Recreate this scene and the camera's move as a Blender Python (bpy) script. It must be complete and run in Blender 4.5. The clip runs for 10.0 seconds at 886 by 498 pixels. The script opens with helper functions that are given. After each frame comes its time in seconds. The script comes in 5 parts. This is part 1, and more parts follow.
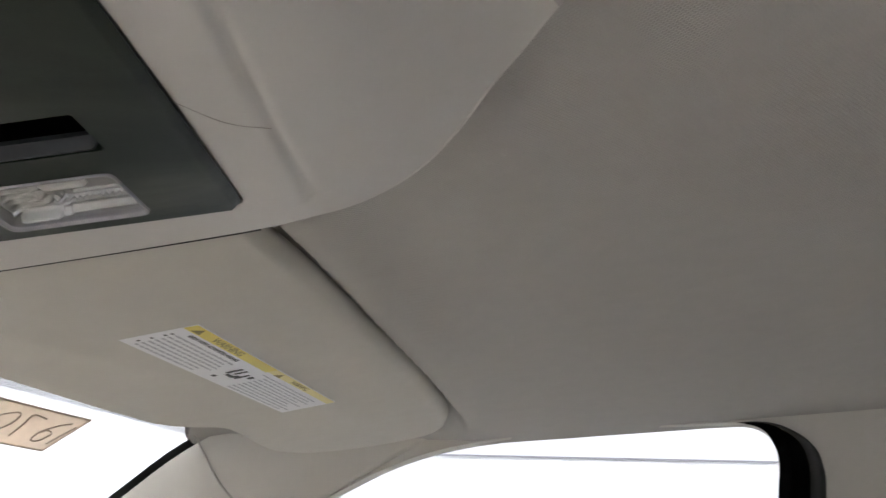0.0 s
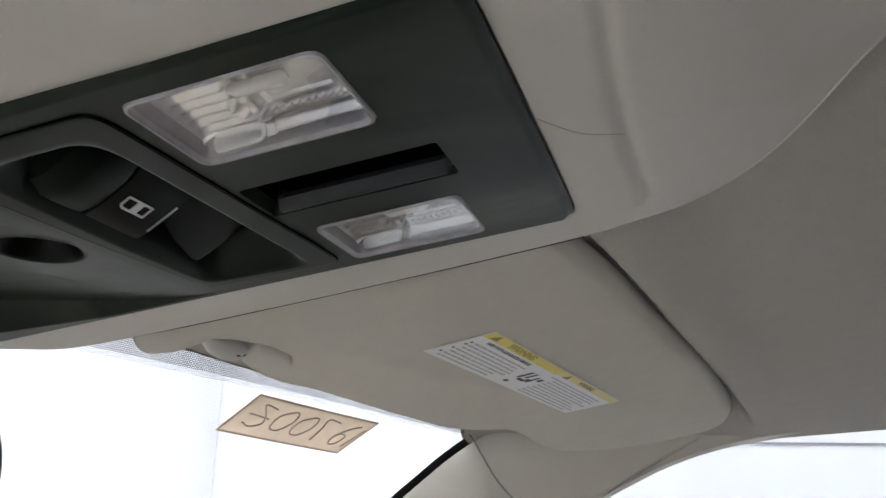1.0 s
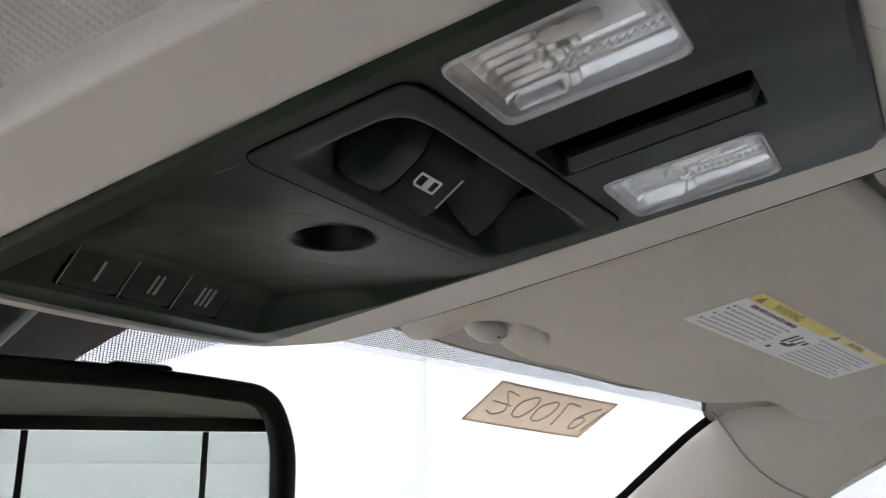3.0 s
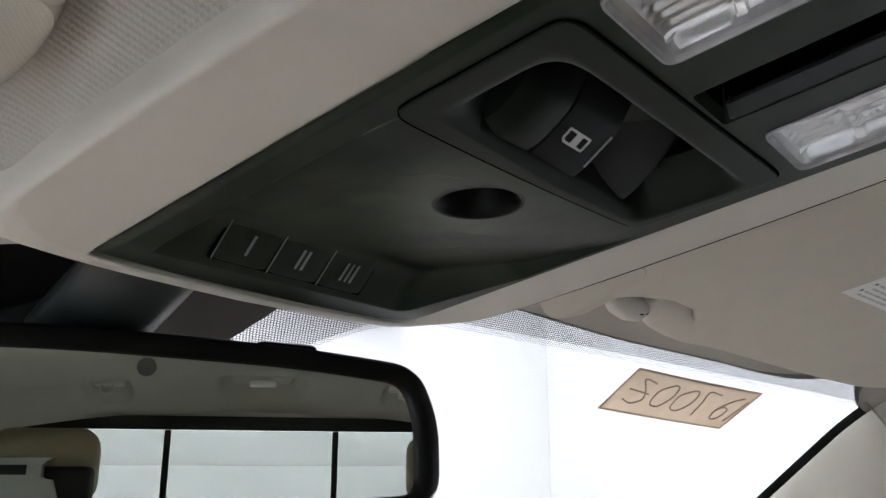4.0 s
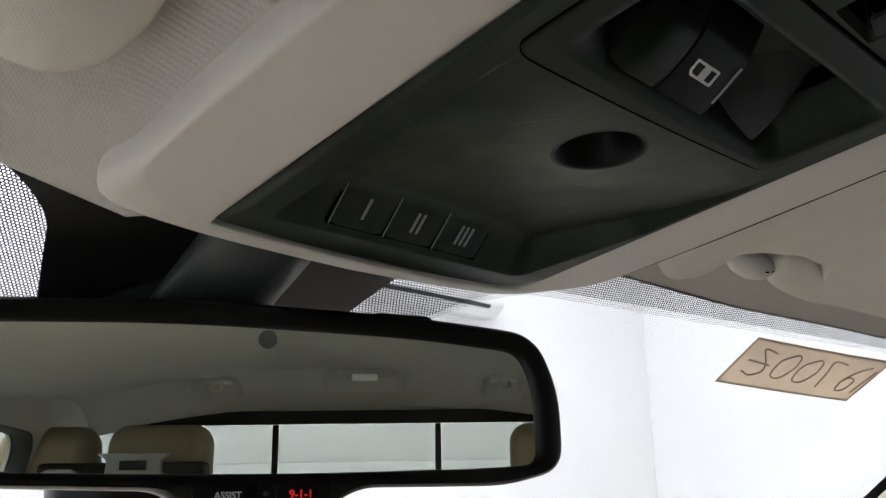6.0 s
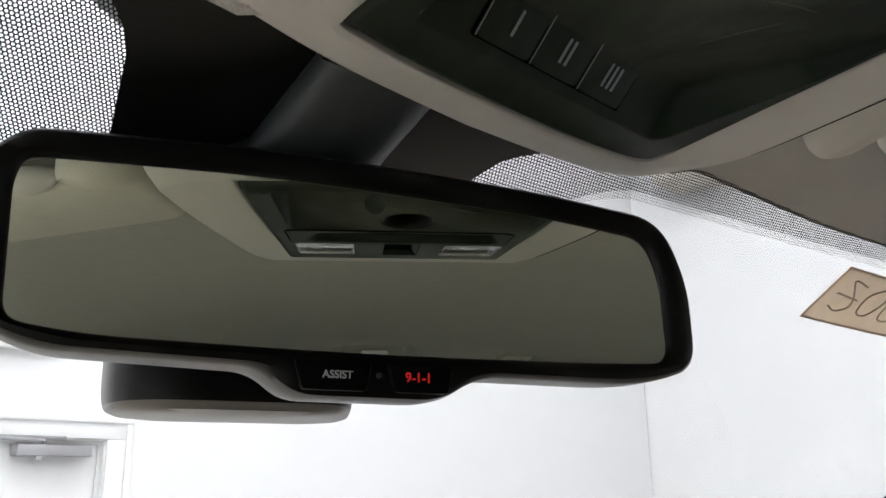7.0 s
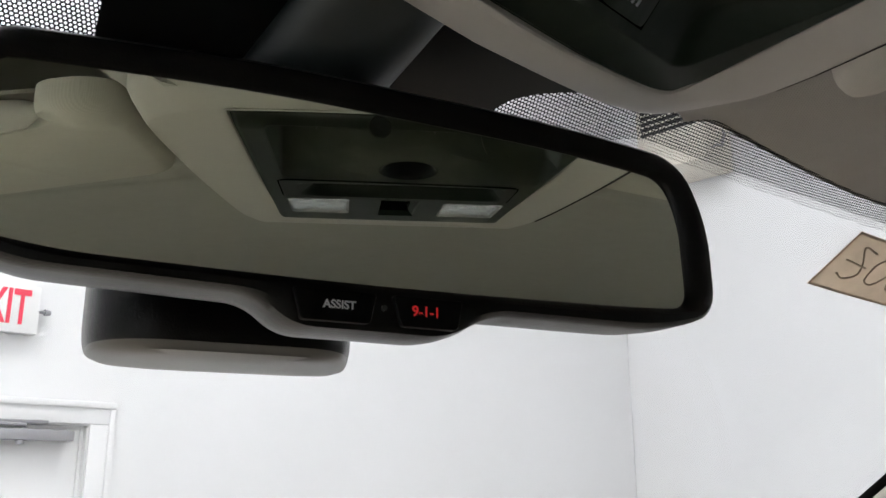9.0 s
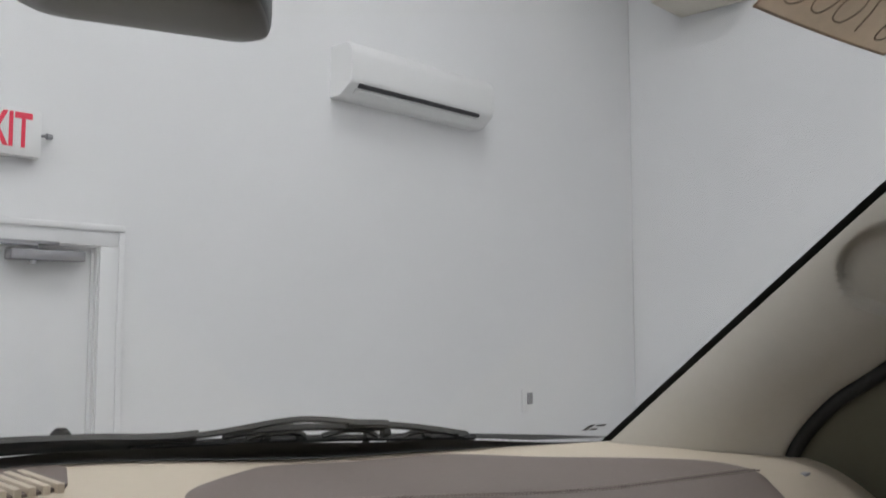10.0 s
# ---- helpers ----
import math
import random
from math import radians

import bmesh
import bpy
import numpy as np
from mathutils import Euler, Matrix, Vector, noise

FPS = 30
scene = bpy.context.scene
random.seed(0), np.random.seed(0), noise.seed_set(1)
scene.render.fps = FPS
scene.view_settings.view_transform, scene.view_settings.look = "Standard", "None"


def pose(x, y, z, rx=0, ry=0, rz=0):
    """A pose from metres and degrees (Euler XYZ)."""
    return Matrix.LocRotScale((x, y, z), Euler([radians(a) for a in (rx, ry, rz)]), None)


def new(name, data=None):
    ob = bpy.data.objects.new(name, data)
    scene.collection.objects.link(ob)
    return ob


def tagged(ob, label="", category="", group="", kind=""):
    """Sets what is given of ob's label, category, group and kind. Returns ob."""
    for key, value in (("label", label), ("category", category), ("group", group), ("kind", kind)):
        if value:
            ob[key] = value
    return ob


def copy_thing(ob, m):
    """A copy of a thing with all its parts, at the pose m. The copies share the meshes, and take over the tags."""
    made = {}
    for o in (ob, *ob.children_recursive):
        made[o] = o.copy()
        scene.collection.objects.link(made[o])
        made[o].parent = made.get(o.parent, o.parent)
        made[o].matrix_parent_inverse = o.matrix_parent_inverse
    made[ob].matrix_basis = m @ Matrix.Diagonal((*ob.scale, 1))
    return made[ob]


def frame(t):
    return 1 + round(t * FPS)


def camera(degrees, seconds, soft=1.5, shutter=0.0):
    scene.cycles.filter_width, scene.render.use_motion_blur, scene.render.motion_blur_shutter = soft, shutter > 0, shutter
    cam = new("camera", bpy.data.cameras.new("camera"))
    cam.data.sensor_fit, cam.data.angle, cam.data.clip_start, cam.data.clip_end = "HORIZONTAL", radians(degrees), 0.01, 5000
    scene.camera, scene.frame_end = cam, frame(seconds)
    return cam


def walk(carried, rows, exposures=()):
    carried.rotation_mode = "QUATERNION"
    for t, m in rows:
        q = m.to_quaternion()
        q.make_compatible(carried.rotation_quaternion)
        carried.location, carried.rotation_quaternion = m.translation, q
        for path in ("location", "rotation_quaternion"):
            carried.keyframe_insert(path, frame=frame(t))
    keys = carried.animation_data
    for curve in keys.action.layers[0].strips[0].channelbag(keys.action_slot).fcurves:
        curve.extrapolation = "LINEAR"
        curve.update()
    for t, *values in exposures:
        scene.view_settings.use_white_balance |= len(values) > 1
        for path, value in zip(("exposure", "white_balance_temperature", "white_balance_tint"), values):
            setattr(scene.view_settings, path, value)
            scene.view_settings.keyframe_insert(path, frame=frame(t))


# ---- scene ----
# Truck cab seen from the front seats, parked nose-in to a bright white workshop. Metres; x to the passenger side, y ahead.
cam = camera(55.33, 10.0, soft=1.4, shutter=0.15)
ROWS = [
    (0.0, -0.2196, -0.0002, 1.8204, -87.52, 17.56, 1.41),
    (0.2, -0.2176, 0.0116, 1.8219, -83.92, 17.41, 1.47),
    (0.5, -0.2155, 0.0274, 1.8244, -78.88, 17.12, 1.57),
    (0.8, -0.2155, 0.0386, 1.8277, -74.75, 16.70, 1.63),
    (1.0, -0.2169, 0.0450, 1.8297, -72.33, 16.39, 1.63),
    (1.2, -0.2199, 0.0517, 1.8309, -70.07, 16.09, 1.61),
    (1.5, -0.2239, 0.0598, 1.8315, -67.09, 15.76, 1.44),
    (1.8, -0.2235, 0.0624, 1.8308, -64.82, 15.74, 1.03),
    (2.0, -0.2228, 0.0630, 1.8294, -63.57, 15.75, 0.62),
    (2.2, -0.2233, 0.0640, 1.8271, -62.46, 15.68, 0.09),
    (3.3, -0.2178, 0.0913, 1.8197, -57.98, 16.06, -0.66),
    (3.5, -0.2169, 0.0950, 1.8178, -56.38, 16.12, -0.64),
    (3.7, -0.2167, 0.0966, 1.8152, -54.40, 16.18, -0.45),
    (4.0, -0.2170, 0.0978, 1.8108, -51.43, 16.26, -0.16),
    (4.2, -0.2174, 0.1000, 1.8083, -50.03, 16.33, -0.22),
    (4.5, -0.2185, 0.1043, 1.8059, -48.50, 16.40, -0.46),
    (4.8, -0.2207, 0.1077, 1.8058, -47.07, 16.32, -0.51),
    (5.0, -0.2214, 0.1091, 1.8055, -46.34, 16.28, -0.54),
    (5.2, -0.2202, 0.1093, 1.8038, -45.91, 16.34, -0.66),
    (6.3, -0.2154, 0.1179, 1.7956, -44.93, 15.81, -1.00),
    (6.5, -0.2164, 0.1391, 1.7876, -45.04, 15.72, -0.75),
    (6.7, -0.2150, 0.1623, 1.7771, -45.23, 15.81, -0.76),
    (6.8, -0.2135, 0.1735, 1.7721, -45.38, 15.83, -0.79),
    (7.0, -0.2096, 0.1933, 1.7641, -45.75, 15.71, -0.75),
    (7.2, -0.2057, 0.2080, 1.7612, -46.24, 15.19, -0.42),
    (7.5, -0.2005, 0.2212, 1.7613, -46.80, 15.37, -0.34),
    (7.8, -0.1967, 0.2245, 1.7613, -46.97, 15.34, -0.32),
    (8.0, -0.1956, 0.2245, 1.7612, -46.95, 15.27, -0.32),
    (8.3, -0.1960, 0.2259, 1.7609, -46.85, 15.21, -0.29),
    (8.5, -0.1967, 0.2258, 1.7599, -46.79, 15.19, -0.27),
    (8.8, -0.1970, 0.2223, 1.7567, -46.74, 15.21, -0.27),
    (9.0, -0.1962, 0.2173, 1.7494, -46.70, 15.14, -0.30),
    (9.2, -0.1941, 0.2092, 1.7342, -46.64, 14.93, -0.36),
    (9.3, -0.1925, 0.2042, 1.7242, -46.60, 14.67, -0.37),
    (9.4, -0.1903, 0.1988, 1.7128, -46.51, 14.24, -0.33),
    (9.5, -0.1870, 0.1939, 1.7015, -46.31, 13.65, -0.18),
    (9.6, -0.1846, 0.1897, 1.6918, -46.24, 12.21, -0.14),
    (9.7, -0.1823, 0.1845, 1.6832, -46.15, 10.56, -0.10),
    (9.8, -0.1793, 0.1830, 1.6740, -46.08, 8.73, -0.08),
    (9.9, -0.1764, 0.1825, 1.6679, -46.06, 6.65, -0.04),
    (10.0, -0.1724, 0.1822, 1.6638, -46.04, 4.52, -0.04),
]
EXPOSURES = [(0.0, 0.66, 6250, 12), (0.6, 0.38, 6100, 11), (1.5, 0.44, 6120, 11), (2.2, 0.48, 6100, 11), (4.4, 0.29, 6200, 11), (5.2, 0.26, 6300, 11), (6.3, 0.10, 6400, 10), (7.0, -0.08, 6450, 10), (7.4, -0.32, 6550, 10), (9.0, -0.35, 6500, 10), (9.5, -0.75, 6500, 10), (9.8, -1.1, 6500, 10), (10.0, -1.25, 6500, 10)]
walk(cam, [(t, pose(x, y, z, 90 + pitch, 0, yaw) @ pose(0, 0, 0, 0, 0, roll)) for t, x, y, z, yaw, pitch, roll in ROWS], EXPOSURES)

# ---- world and light ----
world = bpy.data.worlds.new("world")
scene.world = world
world.use_nodes = True
world.node_tree.nodes["Background"].inputs[0].default_value = (0.8, 0.88, 1.0, 1)
world.node_tree.nodes["Background"].inputs[1].default_value = 0.02
LAMP_STRENGTH = 75.0


# ---- materials ----
def material(name, colour, rough=0.5, metal=0.0, vary=0.08, scale=40.0, bump=0.0, bump_scale=400.0, spec=0.5, stain=0.0, stain_scale=5.0, coat=0.0, emit=None, emit_strength=0.0):
    """Principled surface with two scales of colour variation and fine relief, in object space."""
    m = bpy.data.materials.new(name)
    m.use_nodes = True
    nt = m.node_tree
    b = nt.nodes["Principled BSDF"]
    b.inputs["Roughness"].default_value = rough
    b.inputs["Metallic"].default_value = metal
    b.inputs["Specular IOR Level"].default_value = spec
    b.inputs["Coat Weight"].default_value = coat
    geo = nt.nodes.new("ShaderNodeNewGeometry")
    fine = nt.nodes.new("ShaderNodeTexNoise")
    fine.inputs["Scale"].default_value = scale
    fine.inputs["Detail"].default_value = 5
    nt.links.new(geo.outputs["Position"], fine.inputs["Vector"])
    wide = nt.nodes.new("ShaderNodeTexNoise")
    wide.inputs["Scale"].default_value = stain_scale
    wide.inputs["Detail"].default_value = 3
    nt.links.new(geo.outputs["Position"], wide.inputs["Vector"])
    total = nt.nodes.new("ShaderNodeMath")
    total.operation = "MULTIPLY_ADD"
    nt.links.new(fine.outputs["Fac"], total.inputs[0])
    total.inputs[1].default_value = 2 * vary
    total.inputs[2].default_value = 1 - vary
    second = nt.nodes.new("ShaderNodeMath")
    second.operation = "MULTIPLY_ADD"
    nt.links.new(wide.outputs["Fac"], second.inputs[0])
    second.inputs[1].default_value = 2 * stain
    second.inputs[2].default_value = 1 - stain
    both = nt.nodes.new("ShaderNodeMath")
    both.operation = "MULTIPLY"
    nt.links.new(total.outputs[0], both.inputs[0])
    nt.links.new(second.outputs[0], both.inputs[1])
    tint = nt.nodes.new("ShaderNodeVectorMath")
    tint.operation = "SCALE"
    tint.inputs[0].default_value = colour
    nt.links.new(both.outputs[0], tint.inputs["Scale"])
    nt.links.new(tint.outputs[0], b.inputs["Base Color"])
    if bump:
        grain = nt.nodes.new("ShaderNodeTexNoise")
        grain.inputs["Scale"].default_value = bump_scale
        grain.inputs["Detail"].default_value = 2
        nt.links.new(geo.outputs["Position"], grain.inputs["Vector"])
        bm = nt.nodes.new("ShaderNodeBump")
        bm.inputs["Strength"].default_value = bump
        bm.inputs["Distance"].default_value = 0.3 / bump_scale
        nt.links.new(grain.outputs["Fac"], bm.inputs["Height"])
        nt.links.new(bm.outputs[0], b.inputs["Normal"])
    if emit:
        b.inputs["Emission Color"].default_value = (*emit, 1)
        b.inputs["Emission Strength"].default_value = emit_strength
    return m


def node(nt, kind, op=None, *values):
    n = nt.nodes.new(kind)
    if op:
        n.operation = op
    for i, v in enumerate(values):
        if isinstance(v, bpy.types.NodeSocket):
            nt.links.new(v, n.inputs[i])
        elif v is not None:
            n.inputs[i].default_value = v
    return n


def fabric(name, colour, pitch=0.0016, relief=0.35):
    """Knitted headliner cloth: rows of small loops, with soft blotches."""
    m = material(name, colour, rough=0.95, vary=0.05, scale=60, stain=0.04, stain_scale=4, spec=0.15)
    nt = m.node_tree
    b = nt.nodes["Principled BSDF"]
    geo = nt.nodes.new("ShaderNodeNewGeometry")
    sep = node(nt, "ShaderNodeSeparateXYZ", None, geo.outputs["Position"])
    k = 2 * math.pi / pitch
    along = node(nt, "ShaderNodeMath", "SUBTRACT", sep.outputs[0], sep.outputs[1])
    across = node(nt, "ShaderNodeMath", "ADD", sep.outputs[0], sep.outputs[1])
    row = node(nt, "ShaderNodeMath", "MULTIPLY", across.outputs[0], k * 0.55)
    sr = node(nt, "ShaderNodeMath", "SINE", row.outputs[0])
    half = node(nt, "ShaderNodeMath", "MULTIPLY", sr.outputs[0], 1.2)
    col = node(nt, "ShaderNodeMath", "MULTIPLY_ADD", along.outputs[0], k * 0.6, half.outputs[0])
    sc = node(nt, "ShaderNodeMath", "SINE", col.outputs[0])
    loops = node(nt, "ShaderNodeMath", "MULTIPLY_ADD", sr.outputs[0], 1.5, sc.outputs[0])
    bm = nt.nodes.new("ShaderNodeBump")
    bm.inputs["Strength"].default_value = relief
    bm.inputs["Distance"].default_value = 0.00035
    nt.links.new(loops.outputs[0], bm.inputs["Height"])
    nt.links.new(bm.outputs[0], b.inputs["Normal"])
    return m


def clear_glass(name, tint=(0.96, 0.98, 0.97), gloss=0.03, power=5.0, reach=0.4):
    """Thin pane: lets light straight through and mirrors a little, more at a grazing angle."""
    m = bpy.data.materials.new(name)
    m.use_nodes = True
    nt = m.node_tree
    out = nt.nodes["Material Output"]
    nt.nodes.remove(nt.nodes["Principled BSDF"])
    tr = nt.nodes.new("ShaderNodeBsdfTransparent")
    tr.inputs[0].default_value = (*tint, 1)
    gl = nt.nodes.new("ShaderNodeBsdfGlossy")
    gl.inputs["Roughness"].default_value = gloss
    lw = nt.nodes.new("ShaderNodeLayerWeight")
    lw.inputs[0].default_value = 0.5
    steep = node(nt, "ShaderNodeMath", "POWER", lw.outputs["Facing"], power)
    share = node(nt, "ShaderNodeMath", "MULTIPLY_ADD", steep.outputs[0], reach, 0.018)
    mix = nt.nodes.new("ShaderNodeMixShader")
    nt.links.new(share.outputs[0], mix.inputs[0])
    nt.links.new(tr.outputs[0], mix.inputs[1])
    nt.links.new(gl.outputs[0], mix.inputs[2])
    nt.links.new(mix.outputs[0], out.inputs[0])
    return m


def dotted_black(name, pitch=0.00158, hole=0.35):
    """Black ceramic band with a triangular grid of small clear round gaps, laid out in the UV map in metres."""
    m = bpy.data.materials.new(name)
    m.use_nodes = True
    nt = m.node_tree
    b = nt.nodes["Principled BSDF"]
    b.inputs["Base Color"].default_value = (0.007, 0.007, 0.008, 1)
    b.inputs["Roughness"].default_value = 0.6
    b.inputs["Specular IOR Level"].default_value = 0.2
    uv = nt.nodes.new("ShaderNodeUVMap")
    sep = node(nt, "ShaderNodeSeparateXYZ", None, uv.outputs[0])
    best = None
    for shift in (0.0, 0.5):
        u = node(nt, "ShaderNodeMath", "MULTIPLY_ADD", sep.outputs[0], 1 / pitch, shift)
        v = node(nt, "ShaderNodeMath", "MULTIPLY_ADD", sep.outputs[1], 1 / (pitch * 1.732), shift)
        fu = node(nt, "ShaderNodeMath", "FRACT", u.outputs[0])
        fv = node(nt, "ShaderNodeMath", "FRACT", v.outputs[0])
        du = node(nt, "ShaderNodeMath", "SUBTRACT", fu.outputs[0], 0.5)
        dv = node(nt, "ShaderNodeMath", "SUBTRACT", fv.outputs[0], 0.5)
        dv2 = node(nt, "ShaderNodeMath", "MULTIPLY", dv.outputs[0], 1.732)
        a = node(nt, "ShaderNodeMath", "MULTIPLY", du.outputs[0], du.outputs[0])
        c = node(nt, "ShaderNodeMath", "MULTIPLY_ADD", dv2.outputs[0], dv2.outputs[0], a.outputs[0])
        best = c if best is None else node(nt, "ShaderNodeMath", "MINIMUM", best.outputs[0], c.outputs[0])
    inside = node(nt, "ShaderNodeMath", "LESS_THAN", best.outputs[0], hole * hole)
    tr = nt.nodes.new("ShaderNodeBsdfTransparent")
    mix = nt.nodes.new("ShaderNodeMixShader")
    nt.links.new(inside.outputs[0], mix.inputs[0])
    nt.links.new(b.outputs[0], mix.inputs[1])
    nt.links.new(tr.outputs[0], mix.inputs[2])
    nt.links.new(mix.outputs[0], nt.nodes["Material Output"].inputs[0])
    return m


BEIGE = material("beige_plastic", (0.515, 0.495, 0.468), rough=0.55, vary=0.03, scale=90, stain=0.04, stain_scale=9, bump=0.25, bump_scale=1800, spec=0.35)
PILLAR = material("pillar_plastic", (0.515, 0.49, 0.44), rough=0.6, vary=0.03, scale=90, stain=0.04, bump=0.25, bump_scale=1500, spec=0.3)
HEADLINER = fabric("headliner_cloth", (0.415, 0.400, 0.373), 0.00130, 0.29)
VISOR_CLOTH = fabric("visor_cloth", (0.545, 0.525, 0.478), 0.00090, 0.10)
DARK = material("dark_console_plastic", (0.0085, 0.0140, 0.0098), rough=0.38, vary=0.15, scale=120, stain=0.25, stain_scale=18, bump=0.35, bump_scale=2600, spec=0.11)
DARK_CLEAN = material("clean_dark_plastic", (0.0075, 0.0115, 0.0085), rough=0.40, vary=0.15, scale=120, stain=0.2, stain_scale=30, bump=0.35, bump_scale=2600, spec=0.11)
DARK_SMOOTH = material("dark_switch_plastic", (0.0026, 0.0029, 0.0031), rough=0.36, vary=0.1, scale=200, stain=0.1, bump=0.15, bump_scale=2600, spec=0.11)
# dark switch plastic in a greyer colour for faces that catch light
LIT_GREY = material("lit_facet_plastic", (0.030, 0.032, 0.035), rough=0.42, vary=0.15, scale=200, stain=0.2, stain_scale=60, bump=0.2, bump_scale=2600, spec=0.18)
BLACK = material("black_mirror_plastic", (0.0026, 0.0026, 0.0030), rough=0.32, vary=0.15, scale=150, stain=0.1, bump=0.55, bump_scale=1500, spec=0.25)
UNDERSIDE = material("pale_grey_plastic", (0.32, 0.315, 0.30), rough=0.6, vary=0.05, scale=80, bump=0.2, bump_scale=1500)
SATIN = material("dark_grey_satin_plastic", (0.085, 0.083, 0.077), rough=0.33, vary=0.05, scale=80, bump=0.12, bump_scale=1500, spec=0.6)
DIM_MARK = material("grey_marking_and_glint", (0.20, 0.20, 0.22), rough=0.5, vary=0.06, scale=400)
COVER_GREY = material("grey_cover_plastic", (0.034, 0.042, 0.043), rough=0.38, vary=0.1, scale=120, bump=0.2, bump_scale=2000)
SENSOR_GREY = material("grey_sensor", (0.03, 0.032, 0.03), rough=0.5, vary=0.1, scale=300)
RUBBER = material("black_rubber", (0.012, 0.012, 0.012), rough=0.7, vary=0.2, scale=90, bump=0.2, bump_scale=700)
WIPER_BLACK = material("weathered_black_metal", (0.030, 0.031, 0.029), rough=0.55, vary=0.2, scale=60, bump=0.2, bump_scale=500, spec=0.4)
MARK = material("pale_marking", (0.55, 0.56, 0.57), rough=0.5, vary=0.06, scale=400)
GROOVE = material("shallow_groove", (0.36, 0.34, 0.31), rough=0.9, vary=0.1, scale=200)
SCUFF = material("pale_scuff", (0.10, 0.105, 0.09), rough=0.7, vary=0.1, scale=200)
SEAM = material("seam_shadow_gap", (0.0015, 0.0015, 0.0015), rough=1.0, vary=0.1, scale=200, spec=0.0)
RIM = material("clear_lens_rim", (0.42, 0.41, 0.43), rough=0.14, vary=0.25, scale=220, bump=0.3, bump_scale=900, spec=0.6)
REFLECTOR = material("lamp_reflector", (0.68, 0.68, 0.68), rough=0.14, metal=0.68, vary=0.25, scale=260, bump=0.3, bump_scale=700)
BULB = material("bulb_glass", (0.72, 0.70, 0.68), rough=0.2, vary=0.1, scale=200)
LENS = clear_glass("clear_lens", (0.97, 0.97, 0.98), 0.02, 2.5, 0.55)
GLASS = clear_glass("window_glass", (0.97, 0.972, 0.97))
SILVER = material("mirror_silver", (0.915, 0.985, 0.865), rough=0.004, metal=1.0, vary=0.0)
RED_LIT = material("red_lit_letters", (0.6, 0.02, 0.02), rough=0.4, emit=(1.0, 0.03, 0.03), emit_strength=0.22)
FRIT = dotted_black("dotted_ceramic_band")
FRIT_DENSE = dotted_black("dense_dotted_ceramic_band", 0.0020, 0.36)
FRIT_FADE = dotted_black("fading_dotted_ceramic_edge", 0.0020, 0.47)
FRIT_SOLID = material("solid_ceramic_band", (0.010, 0.011, 0.011), rough=0.4, vary=0.1)
LABEL_PAPER = material("label_paper", (0.74, 0.74, 0.76), rough=0.5, vary=0.03, scale=200)
LABEL_YELLOW = material("label_yellow", (0.72, 0.60, 0.12), rough=0.5, vary=0.04, scale=200)
LABEL_INK = material("label_ink", (0.42, 0.42, 0.45), rough=0.6, vary=0.1, scale=300)
LABEL_PALE = material("label_pale_yellow", (0.72, 0.64, 0.28), rough=0.5, vary=0.05, scale=200)
LABEL_BROWN = material("label_faded_ink", (0.26, 0.21, 0.07), rough=0.6, vary=0.1)
LABEL_DARK = material("label_dark_ink", (0.05, 0.05, 0.05), rough=0.6, vary=0.1)
CARD = material("brown_card", (0.72, 0.64, 0.55), rough=0.85, vary=0.08, scale=120, stain=0.1, stain_scale=20)
TINTED = clear_glass("tinted_glass", (0.48, 0.49, 0.48))
REAR_GLASS = clear_glass("rear_glass", (0.64, 0.64, 0.65))
SIDE_GLASS = clear_glass("side_glass", (0.63, 0.63, 0.63))
CARD_EDGE = material("brown_card_border", (0.57, 0.47, 0.38), rough=0.85, vary=0.1, scale=120)
INK = material("pen_ink", (0.40, 0.34, 0.27), rough=0.7)
DASH_BEIGE = material("dash_beige", (0.52, 0.455, 0.365), rough=0.6, vary=0.03, scale=80, stain=0.04, bump=0.35, bump_scale=900, spec=0.3)
DASH_BROWN = material("dash_brown_leather", (0.155, 0.125, 0.112), rough=0.55, vary=0.08, scale=150, stain=0.08, bump=0.5, bump_scale=700, spec=0.35)
THREAD = material("pale_thread", (0.30, 0.265, 0.24), rough=0.8)
LEATHER = material("tan_leather", (0.30, 0.24, 0.155), rough=0.5, vary=0.06, scale=60, stain=0.08, bump=0.4, bump_scale=500)
WALL_PAINT = material("white_wall_paint", (0.80, 0.80, 0.81), rough=0.85, vary=0.02, scale=2.5, stain=0.04, stain_scale=0.7, bump=0.04, bump_scale=60, spec=0.2)
WHITE_METAL = material("white_painted_metal", (0.76, 0.76, 0.77), rough=0.5, vary=0.03, scale=6, stain=0.03, bump=0.05, bump_scale=80)
WHITE_PLASTIC = material("white_plastic", (0.80, 0.80, 0.80), rough=0.35, vary=0.02, scale=12)
GREY_METAL = material("grey_painted_metal", (0.30, 0.30, 0.32), rough=0.45, metal=0.3, vary=0.06, scale=30)
SLOT_DARK = material("dark_louvre", (0.045, 0.045, 0.05), rough=0.6, vary=0.1)
RED_SIGN = material("red_sign_letters", (0.62, 0.04, 0.08), rough=0.5, emit=(0.9, 0.05, 0.10), emit_strength=0.35)
CREAM_METAL = material("cream_painted_metal", (0.66, 0.62, 0.54), rough=0.5, vary=0.04, scale=8, stain=0.05)
CONCRETE = material("grey_concrete", (0.48, 0.48, 0.47), rough=0.7, vary=0.15, scale=3, stain=0.2, stain_scale=0.8, bump=0.2, bump_scale=40)
CARPET = material("tan_carpet", (0.30, 0.26, 0.20), rough=0.95, vary=0.2, scale=60, bump=0.6, bump_scale=300)
